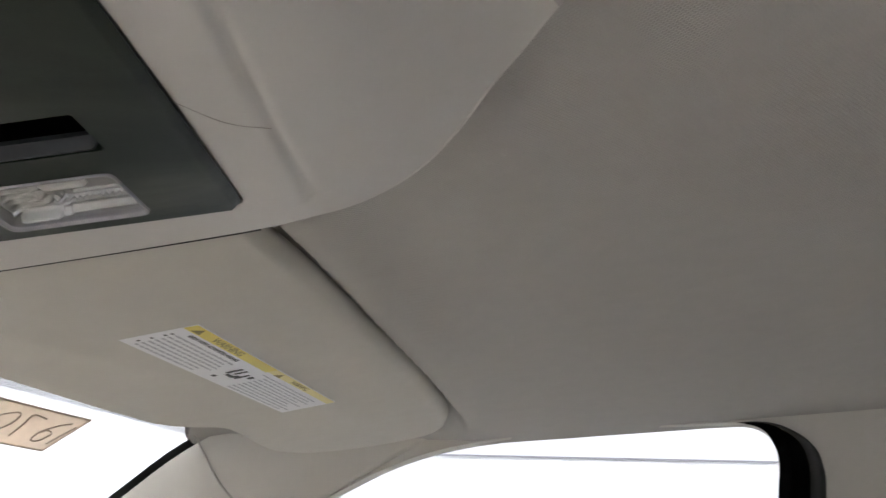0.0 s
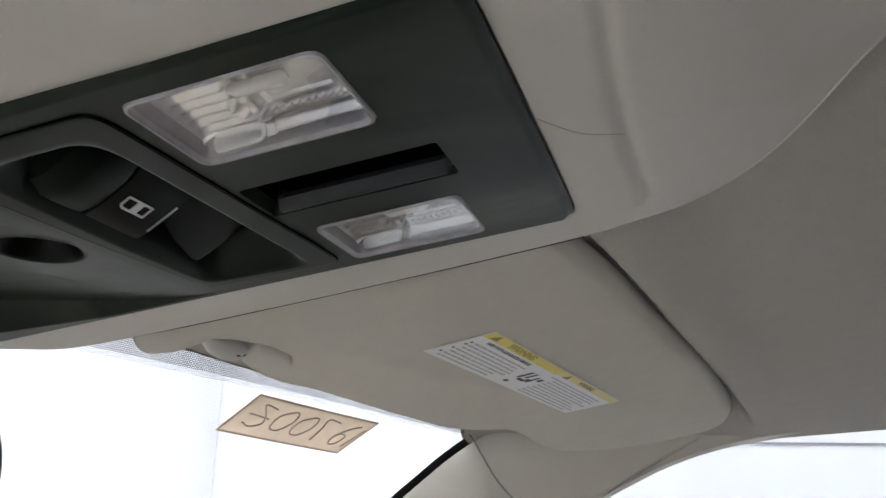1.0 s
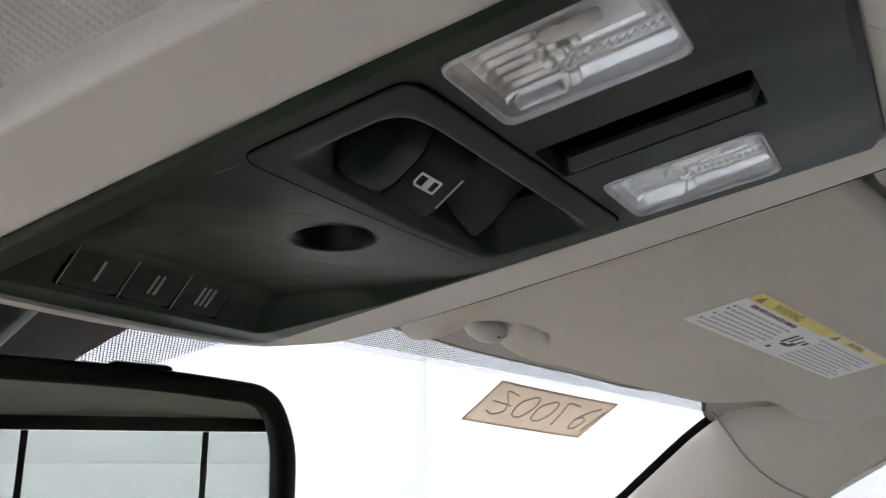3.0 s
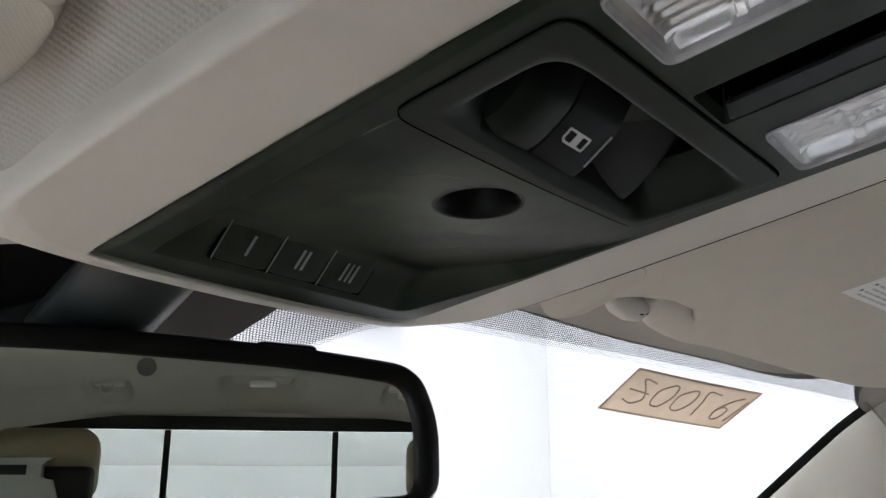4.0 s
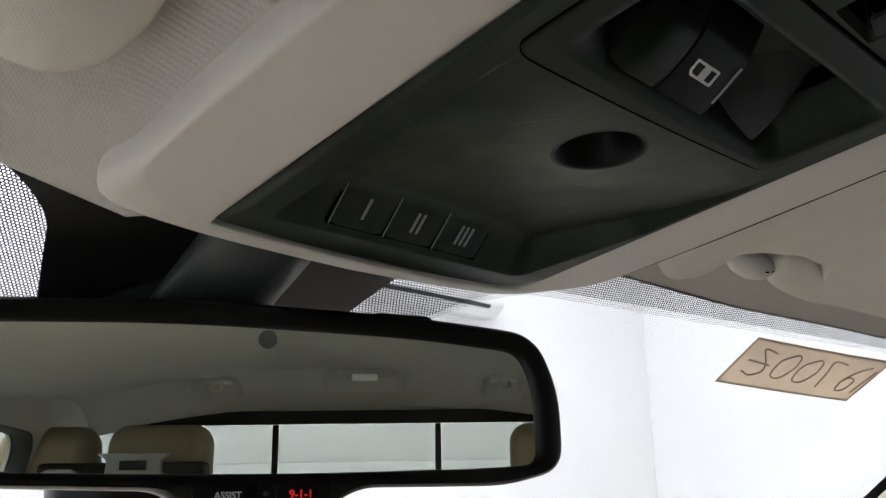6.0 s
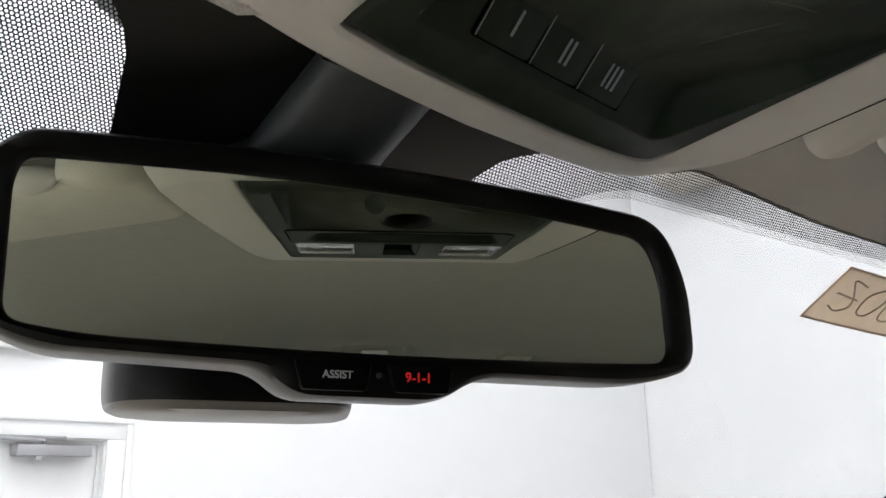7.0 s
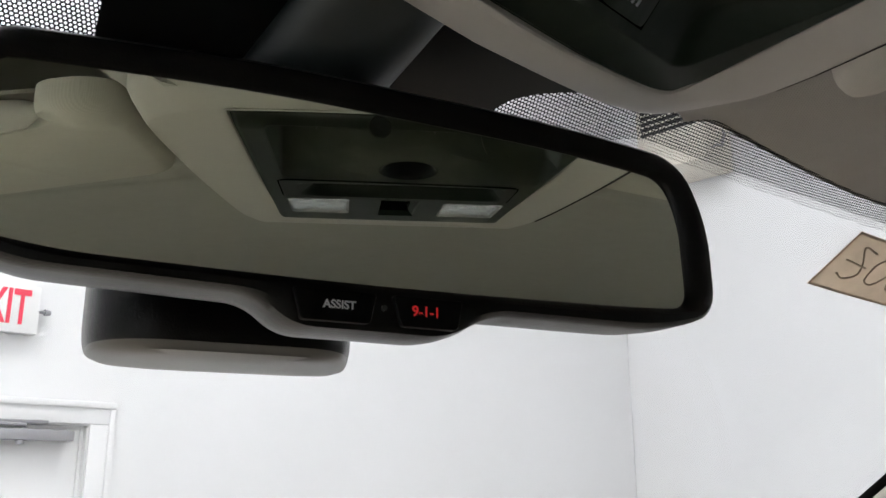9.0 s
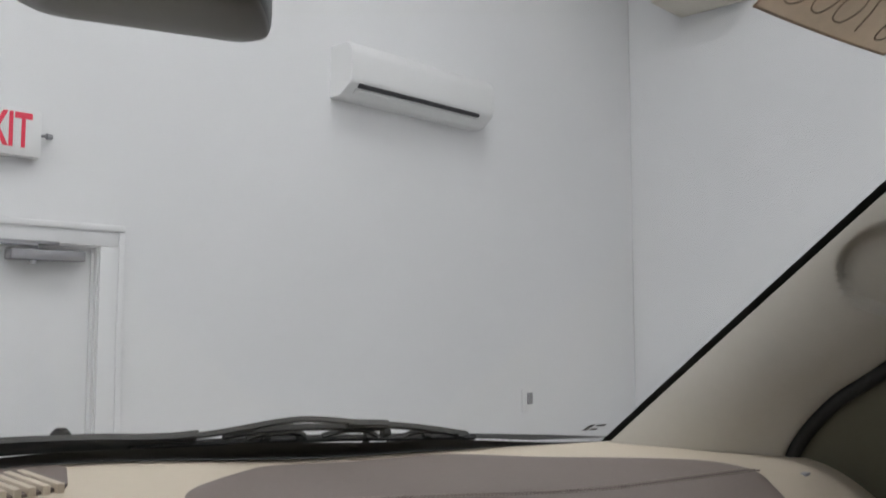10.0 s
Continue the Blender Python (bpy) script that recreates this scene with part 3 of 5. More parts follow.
garage = thing("garage_door", Matrix.Translation((0, r["y0"], 0)), "white sectional overhead door, closed", "door")
for k in range(8):
    part("panel", boxes((-2.6, 2.6, 0.0, 0.05, 0.01 + 0.53 * k, 0.538 + 0.53 * k), bevel=0.0015), WHITE_METAL, garage)
for s in (-2.66, 2.66):
    part("track", boxes((s - 0.03, s + 0.03, 0.0, 0.09, 0, 4.4)), GREY_METAL, garage, smooth=False)

# ---- cab shell ----
X_END = 0.70


def roof_point(u, v):
    x = (2 * u - 1) * X_END
    y1 = min(header(x) - 0.004, 0.364 + (0.002 if x > 0 else 0.0145) * smooth01(0.085, 0.100, abs(x)) + (0.45 if x > 0 else 0.5) * max(0.0, abs(x) - 0.100))
    y = -1.46 + v / 0.4 * 1.34 if v < 0.4 else -0.12 + (v - 0.4) / 0.6 * (y1 + 0.12)
    return Vector((x, y, fairing(x, y)))


headliner = part("headliner", slab(280, 290, roof_point, (0, 0, 0.012)), HEADLINER)
tagged(headliner, "beige cloth headliner under the cab roof", "headliner", kind="structure")
def skin_point(u, v):
    x = (2 * u - 1) * 0.74
    y = -1.62 + v * (header(min(0.66, abs(x))) + 0.012 + 1.62)
    return Vector((x, y, roof(x * 0.95, max(y, -1.2)) + 0.035))


roof_skin = part("roof_panel", slab(24, 30, skin_point, (0, 0, 0.004)), WHITE_METAL)
tagged(roof_skin, "white painted truck roof skin", "roof", kind="structure")

glass = part("windscreen", slab(40, 24, lambda u, v: shield((2 * u - 1) * (pillar_edge(1.455 + 0.525 * v) + 0.02), 1.455 + 0.525 * v), shield(0, 1.7, -0.005) - shield(0, 1.7)), GLASS)
glass.visible_shadow = False
tagged(glass, "clear raked windscreen of the truck", "window", kind="structure")


def frit_strip(name, nu, nv, f, mat, label, inward=0.0022):
    """A printed band just inside the glass, with a UV map in metres."""
    bm = bmesh.new()
    uv = bm.loops.layers.uv.new("UVMap")
    vs = [[bm.verts.new(shield(*f(i / nu, j / nv), inward)) for j in range(nv + 1)] for i in range(nu + 1)]
    for i in range(nu):
        for j in range(nv):
            face = bm.faces.new((vs[i][j], vs[i + 1][j], vs[i + 1][j + 1], vs[i][j + 1]))
            for lp in face.loops:
                lp[uv].uv = (lp.vert.co.x, lp.vert.co.z * 1.83)
    return tagged(part(name, bm, mat), label, "trim", kind="structure")


def header_z(x):
    return fairing(x, header(x)) + 0.004


def band_top(x):
    return header_z(max(0.17, abs(x))) + 0.002


def frit_low(x):
    """Lower edge of the dotted band; it dips round the mirror's foot."""
    far = 1.915 - 0.09 * (abs(x) - 0.178) ** 2
    if x > 0:
        near = 1.906 - 0.49 * (0.128 - x)
    else:
        near = 1.845 + 0.9 * max(0.0, abs(x) - 0.175)
    k = 0.012
    h = max(k - abs(far - near), 0.0) / k
    return min(far, near) - h * h * k / 4


def solid_right(z):
    return 0.0575 + 0.75 * (z - 1.895) + 180 * max(0.0, z - 1.908) ** 2


def solid_left(z):
    return -0.0965 - 0.5 * (z - 1.887) - 90 * max(0.0, z - 1.902) ** 2


def band_high(x):
    return 1.95 if abs(x) < 0.19 else band_top(x) + 0.001


frit_strip("dotted_band", 120, 10, lambda u, v: (0.03 + 0.635 * u, frit_low(0.03 + 0.635 * u) + v * (band_high(0.03 + 0.635 * u) - frit_low(0.03 + 0.635 * u))), FRIT_DENSE, "black dotted ceramic band along the windscreen's top")
frit_strip("dotted_band", 120, 10, lambda u, v: (-0.07 - 0.59 * u, frit_low(-0.07 - 0.59 * u) + v * (band_high(-0.07 - 0.59 * u) - frit_low(-0.07 - 0.59 * u))), FRIT, "black dotted ceramic band along the windscreen's top")
frit_strip("dotted_edge", 120, 2, lambda u, v: (0.055 + 0.61 * u, frit_low(0.055 + 0.61 * u) - 0.0032 * (1 - v)), FRIT_FADE, "fading lower edge of the dotted ceramic band")
frit_strip("dotted_edge", 120, 2, lambda u, v: (-0.11 - 0.55 * u, frit_low(-0.11 - 0.55 * u) - 0.0032 * (1 - v)), FRIT_FADE, "fading lower edge of the dotted ceramic band")
frit_strip("solid_band", 16, 40, lambda u, v: (solid_left(1.852 + v * 0.085) + u * (solid_right(1.852 + v * 0.085) - solid_left(1.852 + v * 0.085)), 1.852 + v * 0.085), FRIT_SOLID, "solid black ceramic patch behind the mirror's foot", 0.0034)
frit_strip("top_band", 60, 3, lambda u, v: ((2 * u - 1) * 0.66, band_high((2 * u - 1) * 0.66) + (1.978 - band_high((2 * u - 1) * 0.66)) * v), FRIT_SOLID, "solid black top edge of the windscreen")
for s in (-1, 1):
    frit_strip("pillar_band", 3, 40, lambda u, v: (s * (pillar_edge(1.47 + 0.44 * v) - 0.0045 + 0.03 * u), 1.47 + 0.44 * v), FRIT_SOLID, "solid black edge of the windscreen at the pillar")


def cowl_top(x):
    x = abs(x)
    return 1.500 + 0.017 * smooth01(0.776, 0.53, x) + 0.013 * smooth01(0.53, 0.32, x) + 0.010 * smooth01(0.32, 0.12, x)


frit_strip("cowl_band", 60, 4, lambda u, v: ((2 * u - 1) * 0.80, 1.465 + v * (cowl_top((2 * u - 1) * 0.80) - 1.465)), FRIT_SOLID, "solid black lower edge of the windscreen")

for x0, x1, z0, z1 in ((0.745, 0.751, 1.518, 1.527), (0.754, 0.765, 1.524, 1.527), (0.753, 0.762, 1.5185, 1.5215)):
    frit_strip("glass_mark", 2, 2, lambda u, v: (x0 + u * (x1 - x0), z0 + v * (z1 - z0)), FRIT_SOLID, "small black printed mark in the windscreen's corner")

# Side of the cab: a shell with window openings
FRONT_OPENING = rounded([(-0.323, 1.30), (-0.331, 1.925), (-0.09, 1.910), (0.06, 1.886), (0.177, 1.826), (0.46, 1.655), (0.46, 1.30)], [0.02, 0.046, 0.1, 0.08, 0.08, 0.06, 0.02], 10)
DOORWAY = rounded([(-0.42, 0.82), (-0.40, 1.925), (-0.09, 1.908), (0.06, 1.886), (0.177, 1.826), (0.50, 1.63), (0.66, 1.40), (0.66, 0.82)], [0.05, 0.055, 0.1, 0.08, 0.08, 0.1, 0.1, 0.05], 8)
REAR_OPENING = rounded([(-1.18, 1.40), (-1.12, 1.93), (-0.52, 1.945), (-0.52, 1.40)], [0.03, 0.06, 0.06, 0.03], 8)
SHELL = [(-1.62, 0.7), (-1.50, 2.02), (-1.2, 2.015), (-0.5, 1.965), (0.0, 1.925), (0.28, 1.905), (0.34, 1.86), (0.86, 1.46), (0.95, 0.7)]


def side_shell(s):
    bm = bmesh.new()
    loops = []
    for outline in (SHELL, FRONT_OPENING if s > 0 else DOORWAY, REAR_OPENING):
        vs = [bm.verts.new(side(p[0], p[1], 0.0, s)) for p in outline]
        loops.append([bm.edges.new((vs[i], vs[(i + 1) % len(vs)])) for i in range(len(vs))])
    bmesh.ops.triangle_fill(bm, edges=[e for l in loops for e in l], use_beauty=True)
    ext = bmesh.ops.extrude_face_region(bm, geom=bm.faces[:])
    bmesh.ops.translate(bm, vec=(s * 0.05, 0, 0), verts=[v for v in ext["geom"] if isinstance(v, bmesh.types.BMVert)])
    bmesh.ops.recalc_face_normals(bm, faces=bm.faces[:])
    return bm


for s in (-1, 1):
    shell = part("side_frame", side_shell(s), PILLAR)
    tagged(shell, "beige trimmed cab side with window openings", "side frame", kind="structure")
    for outline, n in ((FRONT_OPENING, "side_window"), (REAR_OPENING, "rear_side_window")) if s > 0 else ((REAR_OPENING, "rear_side_window"),):
        c = sum((Vector(p) for p in outline), Vector((0, 0))) / len(outline)
        rings = []
        for k, (inset, depth) in enumerate(((-0.001, 0.003), (-0.001, -0.002), (0.001, -0.002), (0.003, 0.004), (0.003, 0.04), (-0.001, 0.04))):
            rings.append([side(*(c + (Vector(p) - c) * (1 - inset / 0.3)), -depth, s) for p in outline])
        seal = part("window_seal", loft(rings + rings[:1], True), PILLAR if n == "side_window" else RUBBER)
        tagged(seal, "narrow moulded seal round the side window", "trim", kind="structure")
        if n == "side_window":
            # weatherstrip round the rear corner: a dark lip at the glass and a rubber roll that widens downwards
            inner_line = spline([(-0.255, 1.9200, 0), (-0.292, 1.9190, 0), (-0.3115, 1.9105, 0), (-0.3235, 1.8960, 0), (-0.3272, 1.8750, 0), (-0.3260, 1.8450, 0), (-0.3240, 1.70, 0), (-0.3225, 1.32, 0)], 8)
            outer_line = spline([(-0.255, 1.9202, 0), (-0.300, 1.9215, 0), (-0.3260, 1.9140, 0), (-0.3470, 1.9000, 0), (-0.3570, 1.8820, 0), (-0.3610, 1.8480, 0), (-0.3610, 1.70, 0), (-0.3600, 1.32, 0)], 8)

            def strip_at(k, q, rise):
                p = inner_line[k].lerp(outer_line[k], q)
                return side(p.x, p.y, rise * min(1.0, (outer_line[k] - inner_line[k]).length / 0.02), s)

            n_line = len(inner_line)
            lip = part("window_lip", loft([[strip_at(k, -0.10, -0.030), strip_at(k, -0.05, 0.002), strip_at(k, 0.2, 0.004), strip_at(k, 0.5, 0.004), strip_at(k, 0.56, -0.004)] for k in range(n_line)], False), SEAM)
            tagged(lip, "black rubber lip in the window's rear edge", "trim", kind="structure")
            roll = part("pillar_seal", loft([[strip_at(k, 0.5 + 0.5 * q, 0.001 + 0.010 * math.sin(math.pi * q)) for q in (i / 8 for i in range(9))] for k in range(n_line)], False), RUBBER)
            tagged(roll, "black rubber weatherstrip on the door pillar", "trim", kind="structure")
        pane = bmesh.new()
        pv = [pane.verts.new(side(p[0], p[1], -0.035, s)) for p in outline]
        pane.faces.new(pv)
        pane = part(n, pane, SIDE_GLASS if n == "side_window" else TINTED)
        pane.visible_shadow = False
        tagged(pane, "lightly tinted side window glass" if n == "side_window" else "dark tinted rear side glass", "window", kind="structure")

# Rear wall of the cab with the sliding window
YR = -1.46
back = part("cab_back", boxes((-0.78, 0.78, YR - 0.06, YR - 0.01, 0.7, 1.55), (-0.78, 0.78, YR - 0.06, YR - 0.01, 1.995, 2.10), (-0.78, -0.69, YR - 0.06, YR - 0.01, 1.551, 1.994), (0.69, 0.78, YR - 0.06, YR - 0.01, 1.551, 1.994)), PILLAR, smooth=False)
tagged(back, "beige rear wall of the cab", "wall", kind="structure")
rear = thing("rear_window", Matrix.Translation((0, YR, 1.55)), "sliding rear window with black frame and two uprights", "window", kind="structure", world=True)
part("top_rail", boxes((-0.70, 0.70, YR - 0.009, YR + 0.008, 1.970, 2.004), bevel=0.003), RUBBER, rear)
part("bottom_rail", boxes((-0.70, 0.70, YR - 0.009, YR + 0.008, 1.545, 1.575), bevel=0.003), RUBBER, rear)
for xx in (-0.216, 0.1985):
    part("upright", boxes((xx - 0.008, xx + 0.008, YR - 0.009, YR + 0.006, 1.576, 1.969), bevel=0.002), RUBBER, rear)
for xx in (-0.69, 0.69):
    part("end_rail", boxes((xx - 0.015, xx + 0.015, YR - 0.009, YR + 0.006, 1.576, 1.969), bevel=0.002), RUBBER, rear)
for a, b in ((-0.674, -0.225), (-0.207, 0.1895), (0.2075, 0.674)):
    p = part("pane", boxes((a, b, YR - 0.004, YR, 1.576, 1.969)), REAR_GLASS, rear, smooth=False)
    p.visible_shadow = False

cab_floor = part("cab_floor", boxes((-0.85, 0.85, -1.5, 1.0, 0.72, 0.76)), CARPET, smooth=False)
tagged(cab_floor, "tan carpeted cab floor", "floor", kind="structure")
underbody = part("underbody", boxes((-0.84, 0.84, -1.55, 0.98, 0.0, 0.719), bevel=0.03), WHITE_METAL)
tagged(underbody, "plain white lower body of the truck on the workshop floor", "vehicle body", kind="structure")


# Pillar trims at the windscreen's sides
REAR_EDGE = spline([(0.055, 1.897, 0), (0.177, 1.826, 0), (0.32, 1.727, 0), (0.454, 1.621, 0), (0.523, 1.572, 0), (0.573, 1.511, 0), (0.585, 1.45, 0)], 20)


def pillar_trim(s):
    rows = []
    hollow = Vector((0.715, 0.425, 1.705))
    for k in range(121):
        t = k / 120
        z = 1.905 - 0.44 * t
        a = shield(pillar_edge(z) - 0.002, z, 0.010)
        e = REAR_EDGE[k]
        b = side(e.x, e.y, 0.012)
        out = []
        for m in range(73):
            q = m / 72
            p = a.lerp(b, q)
            swell = math.sin(math.pi * q ** (1 - 0.28 * t)) ** 0.8 * (0.010 + 0.026 * t) * (1 - 0.15 * t * math.sin(math.pi * smooth01(0.55, 1.0, q)))
            p += Vector((-0.75, -0.6, -0.15)).normalized() * swell
            r2 = math.hypot((p.y - hollow.y) / 0.058, (p.z - hollow.z) / 0.045)
            p += Vector((0.8, 0.55, 0.1)).normalized() * 0.018 * (1 - smooth01(0.76, 1.04, r2))
            out.append(Vector((s * p.x, p.y, p.z)))
        a2 = a + Vector((0.03, 0.02, -0.016))
        b2, b3 = b + Vector((0.012, -0.004, 0)), b + Vector((0.04, 0.004, 0))
        rows.append([Vector((s * a2.x, a2.y, a2.z)), *out, Vector((s * b2.x, b2.y, b2.z)), Vector((s * b3.x, b3.y, b3.z))])
    return part("pillar_trim", loft(rows, False), PILLAR)


for s in (-1, 1):
    tagged(pillar_trim(s), "beige moulded windscreen pillar trim", "trim", kind="structure")

joint_line = spline([(0.6490, 0.2925, 1.8990), (0.6508, 0.2840, 1.8900), (0.6545, 0.2700, 1.8660), (0.6625, 0.2566, 1.8442), (0.6752, 0.2360, 1.8235), (0.690, 0.2080, 1.8080)], 8)
tagged(part("pillar_joint", tube(joint_line, 0.0011, 8), GROOVE), "narrow joint between pillar trim and headliner", "trim", kind="structure")
# wide black roll also stands for the soft shadow in the pillar's crease
seal = part("seal_and_crease_roll", tube([side(p.x - 0.006, p.y - 0.004, 0.006) for p in REAR_EDGE[48:]], 0.008, 10), RUBBER)
tagged(seal, "black rubber door seal and crease shade along the pillar", "trim", kind="structure")


def edge_z(y):
    """Height of the door seal above a point along the truck."""
    best = min(REAR_EDGE, key=lambda p: abs(p.x - y))
    return best.y


sail = part("sail_panel", slab(40, 16, lambda u, v: side(0.32 + 0.265 * u, 1.33 + v * (edge_z(0.32 + 0.265 * u) - 0.004 - 1.33), 0.003 + 0.006 * math.sin(math.pi * v)), (0.004, 0, 0)), SAIL)
tagged(sail, "olive plastic corner panel of the passenger door", "door panel", kind="structure")


# ---- overhead console ----
def con(x, y, d=0.0):
    """Point on the console's sloping face; d: depth up into the roof."""
    return Vector((x, y, 1.944 - 0.1543 * y + d))


console = thing("overhead_console", Matrix.Translation(con(0, 0.2, 0.04)), "beige overhead console with dark control panel and map lamps", "console", world=True)
P_W, P_Y0, P_Y1 = 0.0785, 0.0875, 0.3595


def panel_outline(n, grow=0.0):
    """Panel edge as an even loop of plan points, bowed at its front, rounded at the corners."""
    pts = [(-P_W + 0.003, P_Y0), (P_W - 0.003, P_Y0), (P_W, 0.2), (P_W, P_Y1 - 0.002), (0.03, P_Y1 + 0.0045), (-0.03, P_Y1 + 0.005), (-P_W - 0.001, P_Y1 + 0.002), (-P_W, 0.2)]
    loop = rounded(pts, [0.006, 0.006, 0.02, 0.008, 0.05, 0.05, 0.004, 0.02], 6)
    return resample(loop, n, grow)


def resample(loop, n, grow=0.0):
    """n points spread evenly by angle round the console's middle."""
    c = Vector((0, 0.215))
    out = []
    for k in range(n):
        a = 2 * math.pi * k / n
        d = Vector((math.cos(a), math.sin(a)))
        best = 0.0
        for p, q in zip(loop, loop[1:] + loop[:1]):
            e = q - p
            den = d.x * e.y - d.y * e.x
            if abs(den) < 1e-12:
                continue
            w = p - c
            t = (w.x * e.y - w.y * e.x) / den
            u = (w.x * d.y - w.y * d.x) / den
            if t > 0 and -1e-9 <= u <= 1 + 1e-9:
                best = max(best, t)
        out.append(c + d * (best + grow))
    return out


N_LOOP = 240
REAR_SIDE = [(0.0, -0.021), (0.019, -0.0115), (0.037, -0.001), (0.055, 0.0080), (0.0705, 0.0175), (0.0805, 0.0275), (0.0885, 0.0430), (0.0965, 0.069), (0.103, 0.1), (0.109, 0.2)]
PASSENGER_SIDE = spline([(*p, 0) for p in (*REAR_SIDE, (0.111, 0.3), (0.107, 0.336), (0.0955, 0.362), (0.078, 0.3705), (0.05, 0.374), (0.0, 0.376))], 8)
DRIVER_SIDE = spline([(*p, 0) for p in (*REAR_SIDE, (0.1126, 0.28), (0.1132, 0.336), (0.1102, 0.356), (0.1005, 0.3662), (0.078, 0.3712), (0.05, 0.374), (0.0, 0.376))], 8)
BEZEL_EDGE = [Vector((p.x, p.y)) for p in PASSENGER_SIDE] + [Vector((-p.x, p.y)) for p in reversed(DRIVER_SIDE[1:-1])]
inner, outer = panel_outline(N_LOOP, 0.0003), resample(BEZEL_EDGE, N_LOOP)
rings = [[con(p.x, p.y, 0.02) for p in inner], [con(p.x, p.y, 0.0012) for p in inner]]
rings.append([con(*(p + (q - p).normalized() * min(0.002, 0.4 * (q - p).length)), 0.0) for p, q in zip(inner, outer)])


def groove(p):
    """Shallow moulded groove across the surround's rear."""
    yc = 0.0615 + 0.0025 * math.cos(p.x * 18.7)
    return 0.0018 * math.exp(-(((p.y - yc) / 0.0021) ** 2)) * smooth01(0.084, 0.078, abs(p.x))


def edge_roll(q):
    """Outward reach and radius of the surround's rounded edge; wider at its front."""
    s = smooth01(0.33, 0.365, q.y)
    return 0.0054 + 0.006 * s, 0.0036 + 0.0190 * s, 0.0065 + 0.0025 * s + 0.004 * smooth01(0.06, -0.04, q.y)


def lift(p):
    """The surround sweeps up at its rear to meet the headliner."""
    return 0.0195 * smooth01(0.060, -0.035, p.y)


mid = Vector((0, 0.2))
for k in range(1, 121):
    ring = []
    for p, q in zip(inner, outer):
        reach, rad, rise = edge_roll(q)
        w = p.lerp(q + (q - mid).normalized() * (reach - rad), k / 120)
        ring.append(con(*w, groove(w) + lift(w)))
    rings.append(ring)
for k in range(1, 9):
    a = k / 8 * math.pi / 2
    ring = []
    for q in outer:
        reach, rad, rise = edge_roll(q)
        ring.append(con(*(q + (q - mid).normalized() * (reach - rad + rad * math.sin(a))), rise * (1 - math.cos(a) + 0.45 * smooth01(0.33, 0.365, q.y) * (math.sin(a) - 1 + math.cos(a))) + lift(q)))
    rings.append(ring)
rings.append([con(*(q + (q - mid).normalized() * edge_roll(q)[0]), 0.085 - 0.06 * smooth01(0.33, 0.365, q.y)) for q in outer])
bezel = part("bezel", loft(rings, True), BEIGE, console, "smooth beige plastic surround")
edge_line = [q for q in outer if q.x > 0.09 and 0.085 < q.y < 0.330]
edge_line.sort(key=lambda q: q.y)
# added dark strip that draws the shade line at the passenger edge
part("dark_edge_strip", tube([con(q.x + 0.0050, q.y, 0.0013 + lift(q)) for q in edge_line], [0.0001 + 0.0006 * smooth01(0.330, 0.250, q.y) for q in edge_line], 8), RUBBER, bezel, "thin dark strip added as the shade line at the surround's edge")
part("scratch", tube([con(p.x, p.y, 0.0) for p in spline([(-0.006, 0.0862, 0), (0.0098, 0.0763, 0), (0.0176, 0.0644, 0)], 8)], 0.00016, 5), GROOVE, bezel, "fine dark hair-like scratch")

LAMPS = ((-0.0488, 0.1482), (0.0488, 0.1444))
LAMP_HX, LAMP_HY = 0.0193, 0.0257


def in_box(x, y, cx, cy, hx, hy, soft):
    """1 inside a rounded box, falling to 0 over soft outside it."""
    dx, dy = max(0.0, abs(x - cx) - hx), max(0.0, abs(y - cy) - hy)
    return 1 - smooth01(0, soft, math.hypot(dx, dy))


CUP = (0.0005, 0.2560)


def tray_rim(y):
    """Passenger-side edge of the tray, drawn in towards its front."""
    return 0.0735 - 0.2 * max(0.0, y - 0.283)


def tray_floor(y):
    return 0.0125 * (0.75 * smooth01(0.225, 0.345, y) + 0.35 * max(0.0, y - 0.238) / 0.13)


def panel_depth(x, y):
    d = 0.0
    # sunken tray ahead of the switch: floor, two side walls and the sloping ledge of the three buttons
    sides = [tray_floor(y), 1.25 * (tray_rim(y) - x), 2.2 * (x + 0.0660), (0.3445 - y) * 0.86]
    low = sides[0]
    for e, k in zip(sides[1:], (0.0022, 0.003, 0.007)):
        h = max(k - abs(low - e), 0.0) / k
        low = min(low, e) - h * h * k / 4
    d += max(0.0, low)
    # well for the finger cup
    d += 0.030 * (1 - smooth01(0.0135, 0.0146, math.hypot(x - CUP[0], y - CUP[1])))
    # slot beside the lamps
    d += 0.020 * in_box(x, y, 0.0018, 0.1448, 0.0104, 0.0293, 0.0014)
    # lamp wells and switch well
    for cx, cy in LAMPS:
        d += 0.012 * in_box(x, y, cx, cy, LAMP_HX - 0.002, LAMP_HY - 0.002, 0.001)
    d += 0.02 * in_box(x, y, 0, 0.205, 0.060, 0.023, 0.001)
    return d


NX, NY = 250, 420


def panel_point(u, v):
    a, b = 2 * u - 1, 2 * v - 1
    hw = P_W * (1 - (0.035 if a > 0 or b < 0 else -0.010) * abs(b) ** 24)
    y0 = P_Y0 + 0.003 * abs(a) ** 24
    y1 = P_Y1 + 0.0045 * (1 - abs(a) ** 3) - (0.004 if a > 0 else -0.0015) * abs(a) ** 24
    x, y = a * hw, y0 + v * (y1 - y0)
    edge = min(P_W - abs(x), y - y0, y1 - y)
    roll = 0.0018 * (1 - smooth01(0, 0.003, edge))
    return con(x, y, panel_depth(x, y) + roll - 0.0016 + 0.0020 * smooth01(0.338, 0.358, y))


